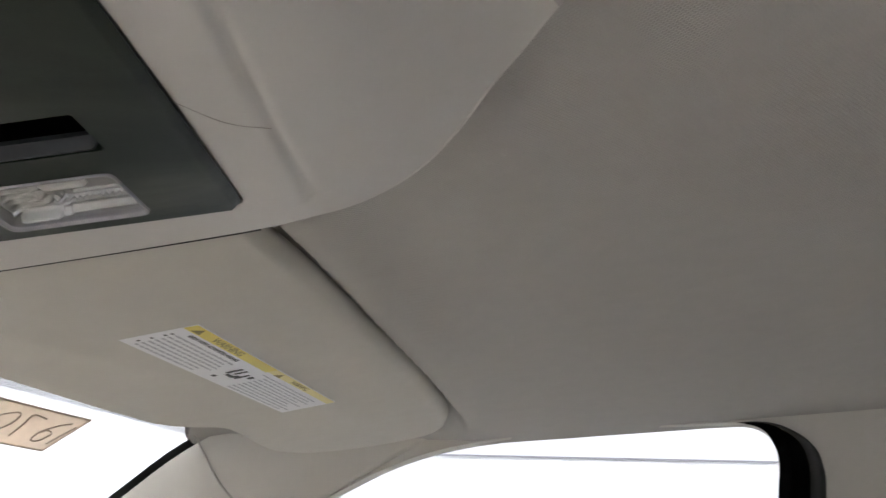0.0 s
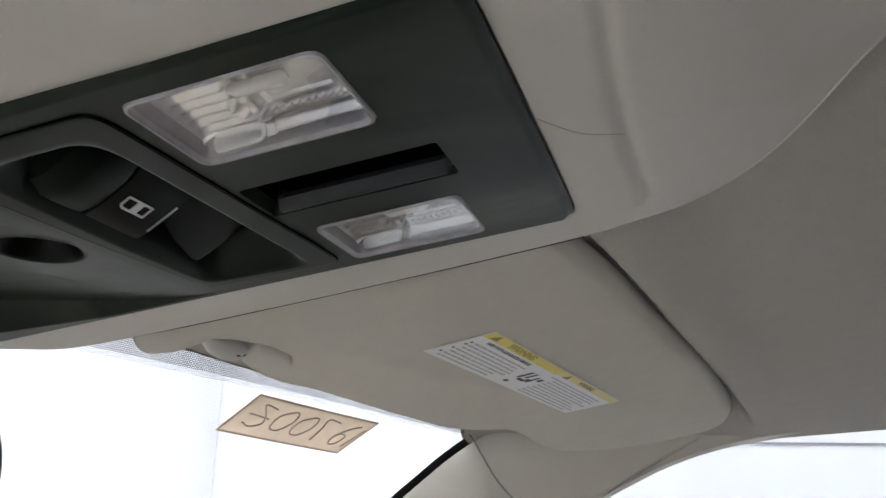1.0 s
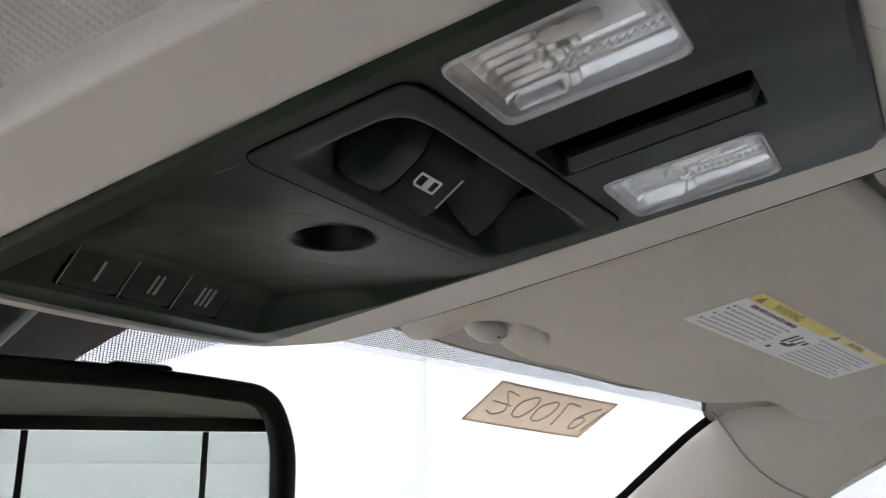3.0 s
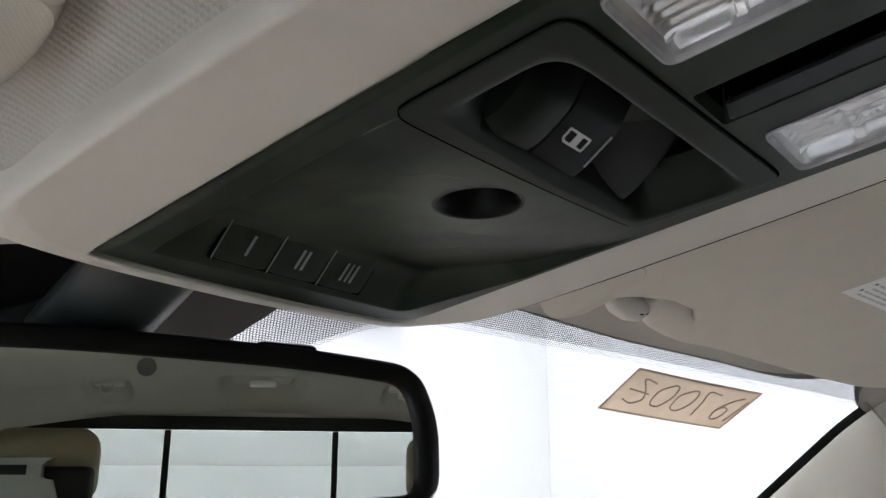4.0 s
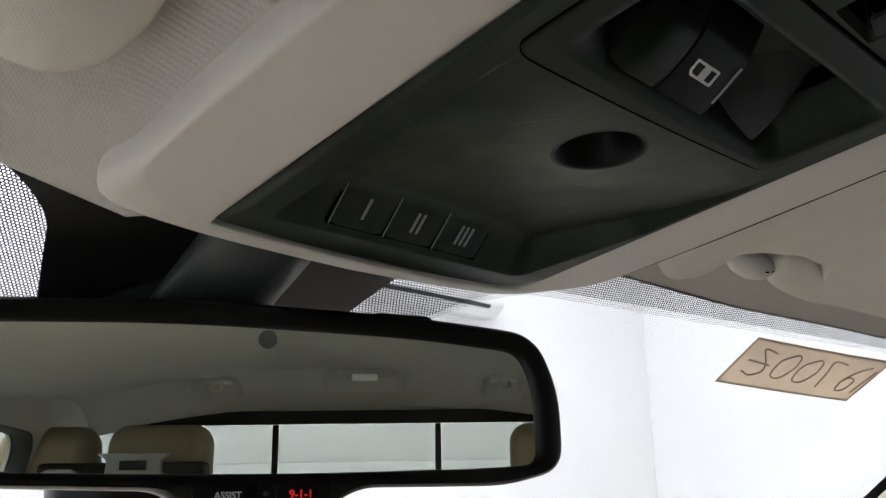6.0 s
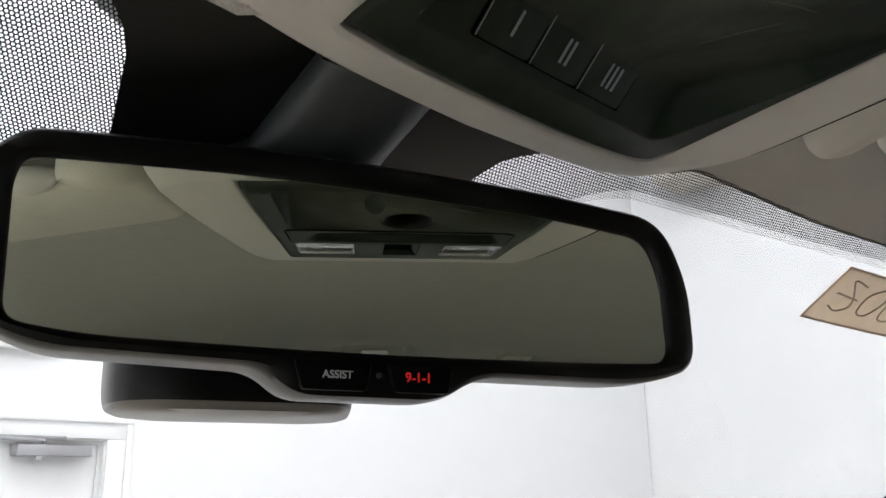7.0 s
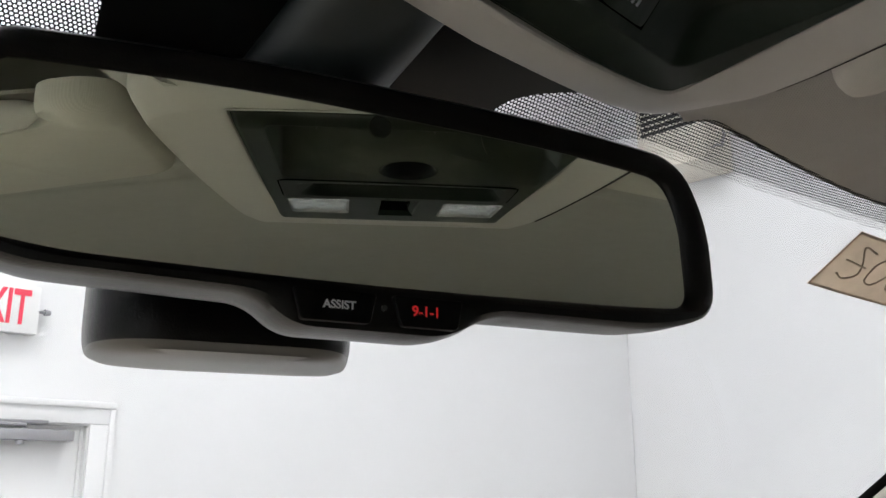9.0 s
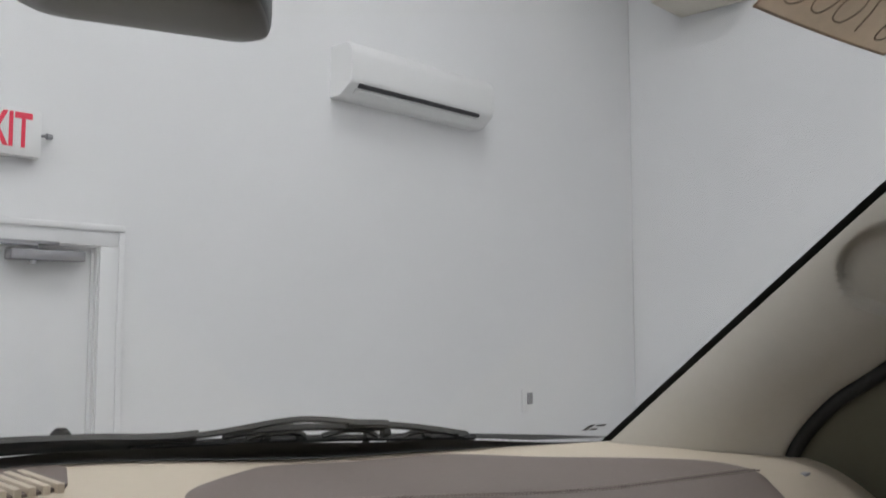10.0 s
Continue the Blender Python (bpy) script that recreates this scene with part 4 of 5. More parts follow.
control_panel = part("control_panel", grid(NX, NY, panel_point), DARK, console, "dark grey textured control panel")


def shade_well(ob, mat, cx, cy, hx, hy, depth):
    """Paint the deep faces of a well with mat, as the dark of their shade."""
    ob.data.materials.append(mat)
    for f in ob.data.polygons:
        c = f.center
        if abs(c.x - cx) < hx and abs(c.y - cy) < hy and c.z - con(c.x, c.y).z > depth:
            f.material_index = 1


# the slot's deep faces go near-black for the darkness inside it
shade_well(control_panel, SEAM, 0.0018, 0.1448, 0.0125, 0.0315, 0.0040)
cup = []
for r2 in (0.0158, 0.0150, 0.0145, 0.0138, 0.0130, 0.0120, 0.0106, 0.0088, 0.0066, 0.0040, 0.0012):
    ring = []
    for k in range(48):
        x, y = CUP[0] + r2 * math.cos(2 * math.pi * k / 48), CUP[1] + r2 * math.sin(2 * math.pi * k / 48)
        fall = 0.017 * (1 - smooth01(0.0085, 0.0150, r2)) * (0.6 + 0.4 * smooth01(0.012, -0.012, y - CUP[1] - 0.3 * x))
        ring.append(con(x, y, fall + tray_floor(y) - 0.0016 - (0.0003 if r2 > 0.0125 else 0.0)))
    cup.append(ring)
part("finger_cup", loft(cup, True, False, True), DARK_SMOOTH, control_panel, "smooth black cup of the finger hole")


# Switch plate with a bowl and a rocker
def plate_depth(x, y):
    """A soft-walled bowl with four sloping sides."""
    left, right = x + 0.0605, 0.0630 - 0.10 * (y - 0.186) - x
    rear, front = y - 0.1860 + 0.018 * x, 0.2292 - 0.030 * abs(x - 0.01) - y
    d = 1.0
    for e, w in ((left, 0.022), (right, 0.013), (rear, 0.0125), (front, 0.0095)):
        d *= smooth01(0.0, w, e)
    well = in_box(x, y, 0.0035, 0.2100, 0.0430, 0.0125, 0.0030)
    return 0.0150 * d - 0.0024 + 0.020 * well


def plate_point(u, v):
    a, b = 2 * u - 1, 2 * v - 1
    bend = abs(b) ** 20
    x0, x1 = -0.0692 + 0.0022 * bend, 0.0675 - 0.0020 * v - 0.0022 * bend
    x = x0 + u * (x1 - x0)
    y0 = 0.1793 - 0.0042 * u + 0.0022 * abs(a) ** 30
    y1 = 0.2340 - 0.0038 * u + 0.0012 * (1 - a * a) - 0.0022 * abs(a) ** 30
    y = y0 + v * (y1 - y0)
    edge = min(x - x0, x1 - x, y - y0, y1 - y)
    return con(x, y, plate_depth(x, y) + 0.0032 * (1 - smooth01(0, 0.0007, edge)))


plate = part("switch_plate", grid(220, 130, plate_point), DARK_CLEAN, console, "raised dark plate round the window switch")
# near-black put into the colour of the rocker's well as its shade
shade_well(plate, SEAM, 0.0035, 0.2100, 0.0470, 0.0165, 0.0132)
edge = [plate_point(k / 60, 0) for k in range(60)] + [plate_point(1, k / 30) for k in range(30)] + [plate_point(1 - k / 60, 1) for k in range(60)] + [plate_point(0, 1 - k / 30) for k in range(30)]
hub = Vector((0, 0.2055))
rings = []
for g in (0.0004, -0.0004):
    rings.append([con(*(Vector((p.x, p.y)) + Vector((p.x / 0.066, (p.y - hub.y) / 0.027)) * g), -0.00185) for p in edge])
part("joint", loft(rings, True), SEAM, plate, "dark gap round the plate")


def face(x, v, out=0.0, k=0.0):
    """On the rocker's face: v from 0 at its shallow front edge to 1 at its deep rear edge; out: proud of it."""
    y = 0.2252 - 0.0180 * v
    d = 0.0010 + 0.0100 * v
    return con(x, y - 0.6 * out - 0.0002 * k, d - 0.8 * out - 0.0003 * k)


def rocker_section(x, out, crown, v0=0.0, v1=1.0):
    """A cross-section of the rocker, along the truck."""
    pts = []
    for k in range(11):
        v = v0 + (v1 - v0) * k / 10
        pts.append(face(x, v, out + crown * (1 - abs(2 * k / 10 - 1) ** 3)))
    return pts + [con(x, 0.2055 - 0.004, 0.019), con(x, 0.2255, 0.019)]


rocker = part("rocker", loft([rocker_section(*q) for q in ((-0.0400, -0.006, 0.001, 0.2, 0.8), (-0.0388, -0.002, 0.002, 0.08, 0.92), (-0.034, 0.0005, 0.003), (-0.030, 0.0012, 0.0032), (-0.020, 0.0006, 0.0026), (-0.0164, -0.0004, 0.002))], True, True, True), DARK_CLEAN, plate, "dark window rocker")
button = part("button", loft([rocker_section(*q) for q in ((-0.0160, -0.001, 0.0010), (-0.0154, 0.0004, 0.0012), (-0.006, 0.0006, 0.0012), (0.006, 0.0006, 0.0012), (0.0105, 0.0002, 0.0012), (0.0112, -0.002, 0.0010))], True, True, True), DARK_SMOOTH, rocker)
# rocker's own plastic, with its light put into a greyer colour
part("rocker_end", loft([rocker_section(*q) for q in ((0.0115, -0.0125, 0.0005), (0.0175, -0.0122, 0.0005), (0.0195, -0.0100, 0.001), (0.030, -0.0052, 0.001), (0.0430, -0.0016, 0.001), (0.0462, -0.0020, 0.001, 0.03, 0.97), (0.0485, -0.006, 0.001, 0.10, 0.90))], True, True, True), LIT_GREY, rocker, "lower half of the rocker, greyer for its lit face")


def bar_on(bm, x0, y0, x1, y1, width, place):
    a, b = Vector((x0, y0)), Vector((x1, y1))
    n = (b - a).normalized()
    n = Vector((-n.y, n.x)) * width / 2
    ring0 = [place(*(a + n), 0), place(*(b + n), 0), place(*(b - n), 0), place(*(a - n), 0)]
    ring1 = [place(*(a + n), 1), place(*(b + n), 1), place(*(b - n), 1), place(*(a - n), 1)]
    loft([ring0, ring1], True, True, True, bm)


def on_button(x, y, k):
    """x across the button, y in metres up its face from the middle."""
    return face(x, 0.5 - y / 0.0225, 0.0019, k)


bm = bmesh.new()
SX0, SX1, SH = -0.0104, 0.0012, 0.0023
for a in ((SX0 + 0.0012, SH, SX1, SH), (SX0, -SH, SX1, -SH), (SX0, -SH - 0.0002, SX0, SH - 0.0009), (SX0, SH - 0.0010, SX0 + 0.0013, SH), (SX1, -SH - 0.0002, SX1, SH + 0.0002)):
    bar_on(bm, *a, 0.0008, on_button)
bar_on(bm, -0.0042, -SH, -0.0042, SH, 0.0032, on_button)
part("window_symbol", bm, MARK, button, "pale printed sliding window symbol", smooth=False)
bm = bmesh.new()
bar_on(bm, 0.0086, -0.0070, 0.0086, 0.0062, 0.0009, on_button)
part("indicator_line", bm, GREY_METAL, button, smooth=False)

# Three garage buttons on the tray's sloping ledge
BX = (-0.0446, -0.0195, 0.0055, 0.0305)


def ledge(x, v, k=0.0):
    """On the buttons' face: v from 0 at the rear to 1 at the front."""
    y = 0.3280 + 0.0125 * v
    return con(x, y - 0.0003 * k, 0.0110 * (1 - v) - 0.0006 - 0.0003 * k)


part("button_gap", slab(12, 4, lambda u, v: ledge(BX[0] - 0.0005 + u * (BX[3] - BX[0] + 0.0010), -0.05 + 1.10 * v) + Vector((0, 0, 0.0012)), (0, 0, 0.004)), SEAM, console, "dark gap round the garage buttons")
for i in range(3):
    x0, x1 = BX[i] + 0.0004, BX[i + 1] - 0.0004
    g = part("garage_button", slab(6, 8, lambda u, v: ledge(x0 + u * (x1 - x0), v) + Vector((0, 0, 0.0006 * (abs(2 * u - 1) ** 10 + abs(2 * v - 1) ** 10))), (0, 0, 0.006)), DARK, console, "black garage opener button")
    bm = bmesh.new()
    c = (x0 + x1) / 2
    for k in range(i + 1):
        xx = c + 0.0028 * (k - i / 2)
        bar_on(bm, xx, 0.25, xx, 0.72, 0.0010, lambda x, v, d: ledge(x, v, 1 + d))
    part("bar_mark", bm, DIM_MARK, g, "pale printed bars", smooth=False)
    # thin pale bar painted as the glint on the button's edge
    for xx in (x0 - 0.0003,):
        bm = bmesh.new()
        bar_on(bm, xx, 0.04, xx, 0.97, 0.0002, lambda x, v, d: ledge(x, v, 0.5 + d))
        part("edge_glint", bm, DIM_MARK, g, smooth=False)


def map_lamp(cx, cy):
    """Clear lens with a frosted rim over a ribbed reflector."""
    o = rounded([(cx - LAMP_HX, cy - LAMP_HY), (cx + LAMP_HX, cy - LAMP_HY), (cx + LAMP_HX, cy + LAMP_HY), (cx - LAMP_HX, cy + LAMP_HY)], 0.0045, 6)
    def frame_ring(gx, gy, d):
        return [con(cx + (p.x - cx) * gx, cy + (p.y - cy) * gy, d) for p in o]

    rim = part("lamp_rim", loft([frame_ring(1, 1, 0.006), frame_ring(1, 1, -0.0016), frame_ring(0.985, 0.99, -0.0023), frame_ring(0.95, 0.965, -0.0023), frame_ring(0.935, 0.955, -0.0017), frame_ring(0.90, 0.93, -0.0012), frame_ring(0.88, 0.915, 0.0030)], True), RIM, console, "clear stepped rim of the map lamp")

    def relief(u, v):
        x, y = cx + (2 * u - 1) * LAMP_HX * 0.90, cy + (2 * v - 1) * LAMP_HY * 0.93
        edge = min(u, 1 - u, v, 1 - v)
        d = 0.0062 - 0.0030 * (1 - smooth01(0.0, 0.07, edge))
        # fluted front third
        d -= 0.0018 * smooth01(0.63, 0.67, v) * smooth01(0.99, 0.93, v) * (0.5 + 0.5 * math.cos(u * math.pi * 16))
        # beaded strip along the passenger's side, a smooth ledge outside it
        bead = smooth01(0.76, 0.775, u) * smooth01(0.865, 0.85, u) * smooth01(0.66, 0.64, v)
        d -= bead * (0.0010 + 0.0011 * abs(math.sin(v * math.pi * 21 + u * 14)) * abs(math.sin((u - 0.76) / 0.105 * math.pi * 2)))
        d -= 0.0014 * smooth01(0.885, 0.90, u)
        # raised flat panel with a narrow frame, a step across in front of it
        d -= 0.0016 * in_box(u, v, 0.42, 0.30, 0.27, 0.21, 0.012) - 0.0009 * in_box(u, v, 0.42, 0.30, 0.22, 0.165, 0.010)
        d -= 0.0008 * smooth01(0.565, 0.575, v) * smooth01(0.635, 0.625, v)
        boss = math.hypot((u - 0.66) * 0.77, v - 0.63)
        d -= 0.0015 * (1 - smooth01(0.08, 0.11, boss)) - 0.0009 * (1 - smooth01(0.03, 0.06, boss))
        return con(x, y, d)

    part("reflector", grid(110, 140, relief), REFLECTOR, rim, "ribbed silvery reflector")
    part("bulb", tube([con(cx - 0.004, cy - 0.010, 0.0044), con(cx - 0.004, cy - 0.009, 0.0040), con(cx - 0.004, cy + 0.004, 0.0040), con(cx - 0.004, cy + 0.006, 0.0046)], [0.0012, 0.0020, 0.0020, 0.0010], 12), BULB, rim)
    lens = part("lens", slab(2, 2, lambda u, v: con(cx + (2 * u - 1) * LAMP_HX * 0.89, cy + (2 * v - 1) * LAMP_HY * 0.92, -0.0012), (0, 0, 0.0008)), LENS, rim, "clear lens")
    lens.visible_shadow = False
    part("dark_edge_strip", loft([[con(cx + (p.x - cx) * 1.03, cy + (p.y - cy) * 1.02, -0.0011) for p in o], [con(cx + (p.x - cx) * 1.06, cy + (p.y - cy) * 1.045, -0.0012) for p in o]], True), SEAM, rim)


for c in LAMPS:
    map_lamp(*c)
SLOT_BAR = [(0.0106, 0.0034), (0.0104, 0.0026), (0.0128, -0.0012), (0.0138, -0.0010), (0.0142, 0.0030), (0.0142, 0.016), (0.0134, 0.016), (0.0130, 0.0045)]
part("slot_bar", loft([[con(0.0097 + (x - 0.0097) * g, y, d + drop) for x, d in SLOT_BAR] for y, g, drop in ((0.1152, 0.80, 0.004), (0.1172, 0.97, 0.0004), (0.1180, 1.0, 0.0), (0.1725, 1.0, 0.0), (0.1735, 0.97, 0.0006))], True, True, True), LIT_GREY, console, "angled dark bar in the vent slot")
for a, b, c in (((0.0304, 0.3092), (0.034, 0.295), (0.0385, 0.2817)), ((0.018, 0.283), (0.030, 0.276), (0.041, 0.272)), ((-0.036, 0.262), (-0.030, 0.252), (-0.020, 0.246))):
    part("scuff", tube([con(p.x, p.y, panel_depth(p.x, p.y) - 0.0016) for p in spline([(*a, 0), (*b, 0), (*c, 0)], 8)], [0.00005 + 0.00016 * math.sin(math.pi * k / 16) for k in range(17)], 5), SCUFF, control_panel, "pale thin scratch")


# ---- sun visors ----
def vis(x, y, d=0.0):
    """On the visor's lower face: d up from it."""
    return Vector((x, y, 1.912 - 0.1382 * (x - 0.246) - 0.2785 * (y - 0.203) + d))


POCKET = [(0.1500, 0.2930), (0.1515, 0.2867), (0.1600, 0.2767), (0.1795, 0.2671), (0.1989, 0.2646), (0.2077, 0.2675), (0.2125, 0.2745), (0.2165, 0.2815), (0.2215, 0.2868)]
OUTER = [(0.2278, 0.2861), (0.2749, 0.2745), (0.3385, 0.2599), (0.4130, 0.2400), (0.4420, 0.2210), (0.4600, 0.2030), (0.4900, 0.1975), (0.5300, 0.1940), (0.5700, 0.1860), (0.6050, 0.1640), (0.6320, 0.1300), (0.6530, 0.0850), (0.6600, 0.0500), (0.6480, 0.0320), (0.6150, 0.0265), (0.5849, 0.0277), (0.4598, 0.0467), (0.3339, 0.0731), (0.2409, 0.0911), (0.1629, 0.1104)]
OUTER_R = [0.01, 0.02, 0.03, 0.02, *[0.012] * 11, 0.02, 0.03, 0.03, 0.03, 0.02]
VISOR = rounded([(0.1175, 0.288), (0.121, 0.305), (0.132, 0.3115), (0.144, 0.3090), (0.1495, 0.3010), *POCKET, *OUTER, (0.1245, 0.121)], [0.014, 0.010, 0.010, 0.008, 0.007, *[0.003] * 8, 0.004, *OUTER_R, 0.02], 6)


def sun_visor(s):
    t = thing("sun_visor", Matrix.Translation((s * 0.35, 0.17, 1.93)), "beige sun visor folded up against the headliner" if s < 0 else "beige sun visor folded up, with warning label", "visor", "sun visors", world=True)
    base = VISOR

    def at(x, y, d=0.0):
        """The driver's visor is set further from the console and folded a little flatter."""
        p = vis(x, y, d)
        return p if s > 0 else Vector((-p.x - 0.018, p.y + 0.008, p.z + 0.075 * (p.y - 0.20)))

    normals = []
    for i, p in enumerate(base):
        e = base[(i + 1) % len(base)] - base[i - 1]
        normals.append(Vector((e.y, -e.x)).normalized())
    area = sum(p.x * q.y - p.y * q.x for p, q in zip(base, base[1:] + base[:1]))
    if area < 0:
        normals = [-n for n in normals]

    def ring(inset, d):
        out = []
        for p, n in zip(base, normals):
            near_clip = smooth01(0.147, 0.162, p.x) * smooth01(0.245, 0.228, p.x) * smooth01(0.252, 0.262, p.y)
            q = p - n * inset * (1.0 - 0.6 * near_clip)
            out.append(at(q.x, q.y, d))
        return out

    steps = [(0.0062, 0.0), (0.0044, 0.0003), (0.0026, 0.0013), (0.0012, 0.0029), (0.0003, 0.0050), (0.0, 0.0075), (0.0, 0.010), (0.0008, 0.0125), (0.0035, 0.0145)]
    part("pad", loft([ring(*k) for k in steps], True, True, True), VISOR_CLOTH, t)
    a, b = at(0.46, 0.20, 0.012), at(0.63, 0.25, 0.02)
    part("pivot", tube([a, (b.x, b.y, roof(b.x, b.y) + 0.004)], 0.006, 10), BEIGE, t)
    # moulded clip pocket and hook at the inner front corner
    lobe = rounded([(0.1775, 0.2725), (0.1840, 0.2685), (0.1985, 0.2662), (0.2070, 0.2680), (0.2125, 0.2692), (0.2210, 0.2725), (0.2280, 0.2762), (0.2330, 0.2812), (0.2250, 0.2852), (0.2140, 0.2888), (0.2010, 0.2912), (0.1890, 0.2900), (0.1825, 0.2850), (0.1795, 0.2780)], 0.004, 4)
    hub = Vector((0.202, 0.2795))

    def on_lobe(p, g, d):
        q = hub + (p - hub) * g
        front = q.y - 0.2861 + 0.2463 * (q.x - 0.2278)
        return at(q.x, q.y, d * (1 - smooth01(0.199, 0.214, q.x) * smooth01(0.293, 0.284, q.y)) - 0.0004 + 0.005 * smooth01(-0.0035, 0.0008, front) * smooth01(0.206, 0.216, q.x))

    part("clip_tab", loft([[on_lobe(p, g, d) for p in lobe] for g, d in ((1.0, 0.0135), (1.0, 0.0080), (0.97, 0.0056), (0.90, 0.0036), (0.76, 0.0020), (0.50, 0.0012), (0.15, 0.0010))], True, True, True), VISOR_CLOTH, t, "rounded tab beside the visor's clip")
    swell = rounded([(0.1185, 0.262), (0.1150, 0.288), (0.1185, 0.3065), (0.130, 0.3150), (0.1450, 0.3130), (0.1520, 0.3040), (0.1515, 0.2950), (0.1510, 0.284), (0.150, 0.272), (0.145, 0.262), (0.135, 0.257)], [0.01, 0.012, 0.010, 0.010, 0.008, 0.008, 0.006, 0.006, 0.008, 0.01, 0.01], 5)
    core = Vector((0.1345, 0.287))

    def on_swell(p, g, d):
        q = core + (p - core) * g
        return at(q.x, q.y, (d if d > 0 else d * smooth01(0.262, 0.300, q.y) * smooth01(0.152, 0.134, q.x)) - 0.0004)

    part("corner_lobe", loft([[on_swell(p, g, d) for p in swell] for g, d in ((1.0, 0.0135), (1.0, 0.0070), (0.99, 0.0040), (0.965, 0.0015), (0.92, -0.0008), (0.85, -0.0026), (0.75, -0.0038), (0.6, -0.0044), (0.4, -0.0047), (0.15, -0.0048))], True, True, True), VISOR_CLOTH, t, "padded inner corner of the visor")
    part("pocket_back", slab(10, 6, lambda u, v: at(0.150 + 0.062 * u, 0.268 + 0.0195 * v, 0.0150), (0, 0, 0.002)), HEADLINER, t)
    knob = [at(x, y + 0.0035, d) for x, y, d in ((0.1545, 0.2862, 0.008), (0.1560, 0.2859, 0.006), (0.1620, 0.2848, 0.0045), (0.1700, 0.2835, 0.004), (0.1780, 0.2820, 0.0045), (0.1835, 0.2810, 0.006), (0.1850, 0.2807, 0.008))]
    hook = part("hook", tube(knob, [0.0012, 0.0042, 0.0067, 0.0075, 0.0067, 0.0042, 0.0012], 18), BEIGE, t, "small beige retaining hook")
    part("slit", tube([at(x, y, d) for x, y, d in ((0.1650, 0.2838, -0.0018), (0.1690, 0.2822, -0.0020), (0.1740, 0.2812, -0.0016), (0.1790, 0.2808, -0.0002), (0.1830, 0.2812, 0.0020))], [0.0002, 0.0004, 0.0006, 0.0005, 0.0002], 8), SEAM, hook, "dark slit in the hook")
    return t


passenger_visor = sun_visor(1)
sun_visor(-1)

# Warning label stuck to the passenger visor
lab = thing("warning_label", Matrix.Translation(vis(0.35, 0.16)), "white and yellow safety label stuck on the sun visor", "label", world=True)
LA, LB, LC, LD = Vector((0.246, 0.203)), Vector((0.252, 0.160)), Vector((0.464, 0.113)), Vector((0.455, 0.154))


def on_label(u, v, k):
    """u along the label, v from its front edge to its yellow rear edge."""
    p = (LA * (1 - u) + LD * u) * (1 - v) + (LB * (1 - u) + LC * u) * v
    return vis(p.x, p.y, -0.0006 - 0.00012 * k)


def label_rect(bm, u0, u1, v0, v1, k):
    loft([[on_label(u0, v0, k - 1), on_label(u1, v0, k - 1), on_label(u1, v1, k - 1), on_label(u0, v1, k - 1)], [on_label(u0, v0, k), on_label(u1, v0, k), on_label(u1, v1, k), on_label(u0, v1, k)]], True, True, True, bm)
    return bm


part("sheet", label_rect(bmesh.new(), 0, 1, 0, 1, 0.5), LABEL_PAPER, lab, smooth=False)
for u0, u1, v0, mat in ((0.003, 0.50, 0.80, LABEL_YELLOW), (0.50, 0.997, 0.83, LABEL_PALE)):
    part("heading_strip", label_rect(bmesh.new(), u0, u1, v0, 0.985, 1.5), mat, lab, "yellow heading strip", smooth=False)
rng = random.Random(4)


def print_line(u0, u1, v, tall):
    """A line of small print: short strokes with word gaps."""
    bm = bmesh.new()
    u = u0
    while u < u1:
        w = min(rng.uniform(0.012, 0.034), u1 - u)
        label_rect(bm, u, u + w, v, v + tall, 2)
        u += w + 0.006
    part("print_line", bm, LABEL_INK, lab, smooth=False)


for row in range(7):
    print_line(0.045, rng.uniform(0.33, 0.385), 0.07 + 0.085 * row, 0.030)
for row in (1, 3, 5, 6):
    part("bullet", label_rect(bmesh.new(), 0.024, 0.033, 0.068 + 0.085 * row, 0.104 + 0.085 * row, 2), LABEL_DARK, lab, smooth=False)
for row in range(9):
    print_line(0.56 if row < 8 else 0.52, rng.uniform(0.90, 0.975), 0.06 + 0.080 * row, 0.028)
for u0, v0, txt, size in ((0.215, 0.888, "WARNING", 0.0076), (0.715, 0.905, "WARNING", 0.0056), (0.205, 0.722, "EVEN WITH ADVANCED AIRBAGS", 0.0040)):
    o = on_label(u0, v0, 2.2)
    ex = (on_label(u0 + 0.1, v0, 2.2) - o).normalized()
    ez = ex.cross((on_label(u0, v0 + 0.1, 2.2) - o)).normalized()
    m = Matrix.Translation(o) @ Matrix((ex, ez.cross(ex), ez)).transposed().to_4x4()
    lettering("heading", txt, size, m, LABEL_BROWN if v0 > 0.8 else LABEL_DARK, lab, 0.00006).matrix_parent_inverse = lab.matrix_basis.inverted()
for u in (0.03, 0.54):
    part("warning_triangle", loft([[on_label(u, 0.83, k), on_label(u + 0.042, 0.83, k), on_label(u + 0.021, 0.965, k)] for k in (2, 3)], True, True, True), LABEL_BROWN, lab, smooth=False)
for u, v, w, h in ((0.42, 0.36, 0.015, 0.25), (0.44, 0.30, 0.045, 0.06), (0.45, 0.42, 0.012, 0.2), (0.475, 0.36, 0.03, 0.07), (0.49, 0.32, 0.012, 0.24), (0.515, 0.46, 0.02, 0.1), (0.42, 0.14, 0.02, 0.06)):
    part("pictogram_piece", label_rect(bmesh.new(), u, u + w, v, v + h, 3), LABEL_DARK, lab, smooth=False)

# Card with a pen-written number, taped inside the windscreen
card = thing("paper_note", Matrix.Translation(shield(0.46, 1.885)), "brown card with handwritten digits taped inside the windscreen", "note", world=True)
PA, PB, PC, PD = (Vector(p) for p in ((0.386, 1.8780), (0.381, 1.9055), (0.534, 1.8965), (0.536, 1.8685)))


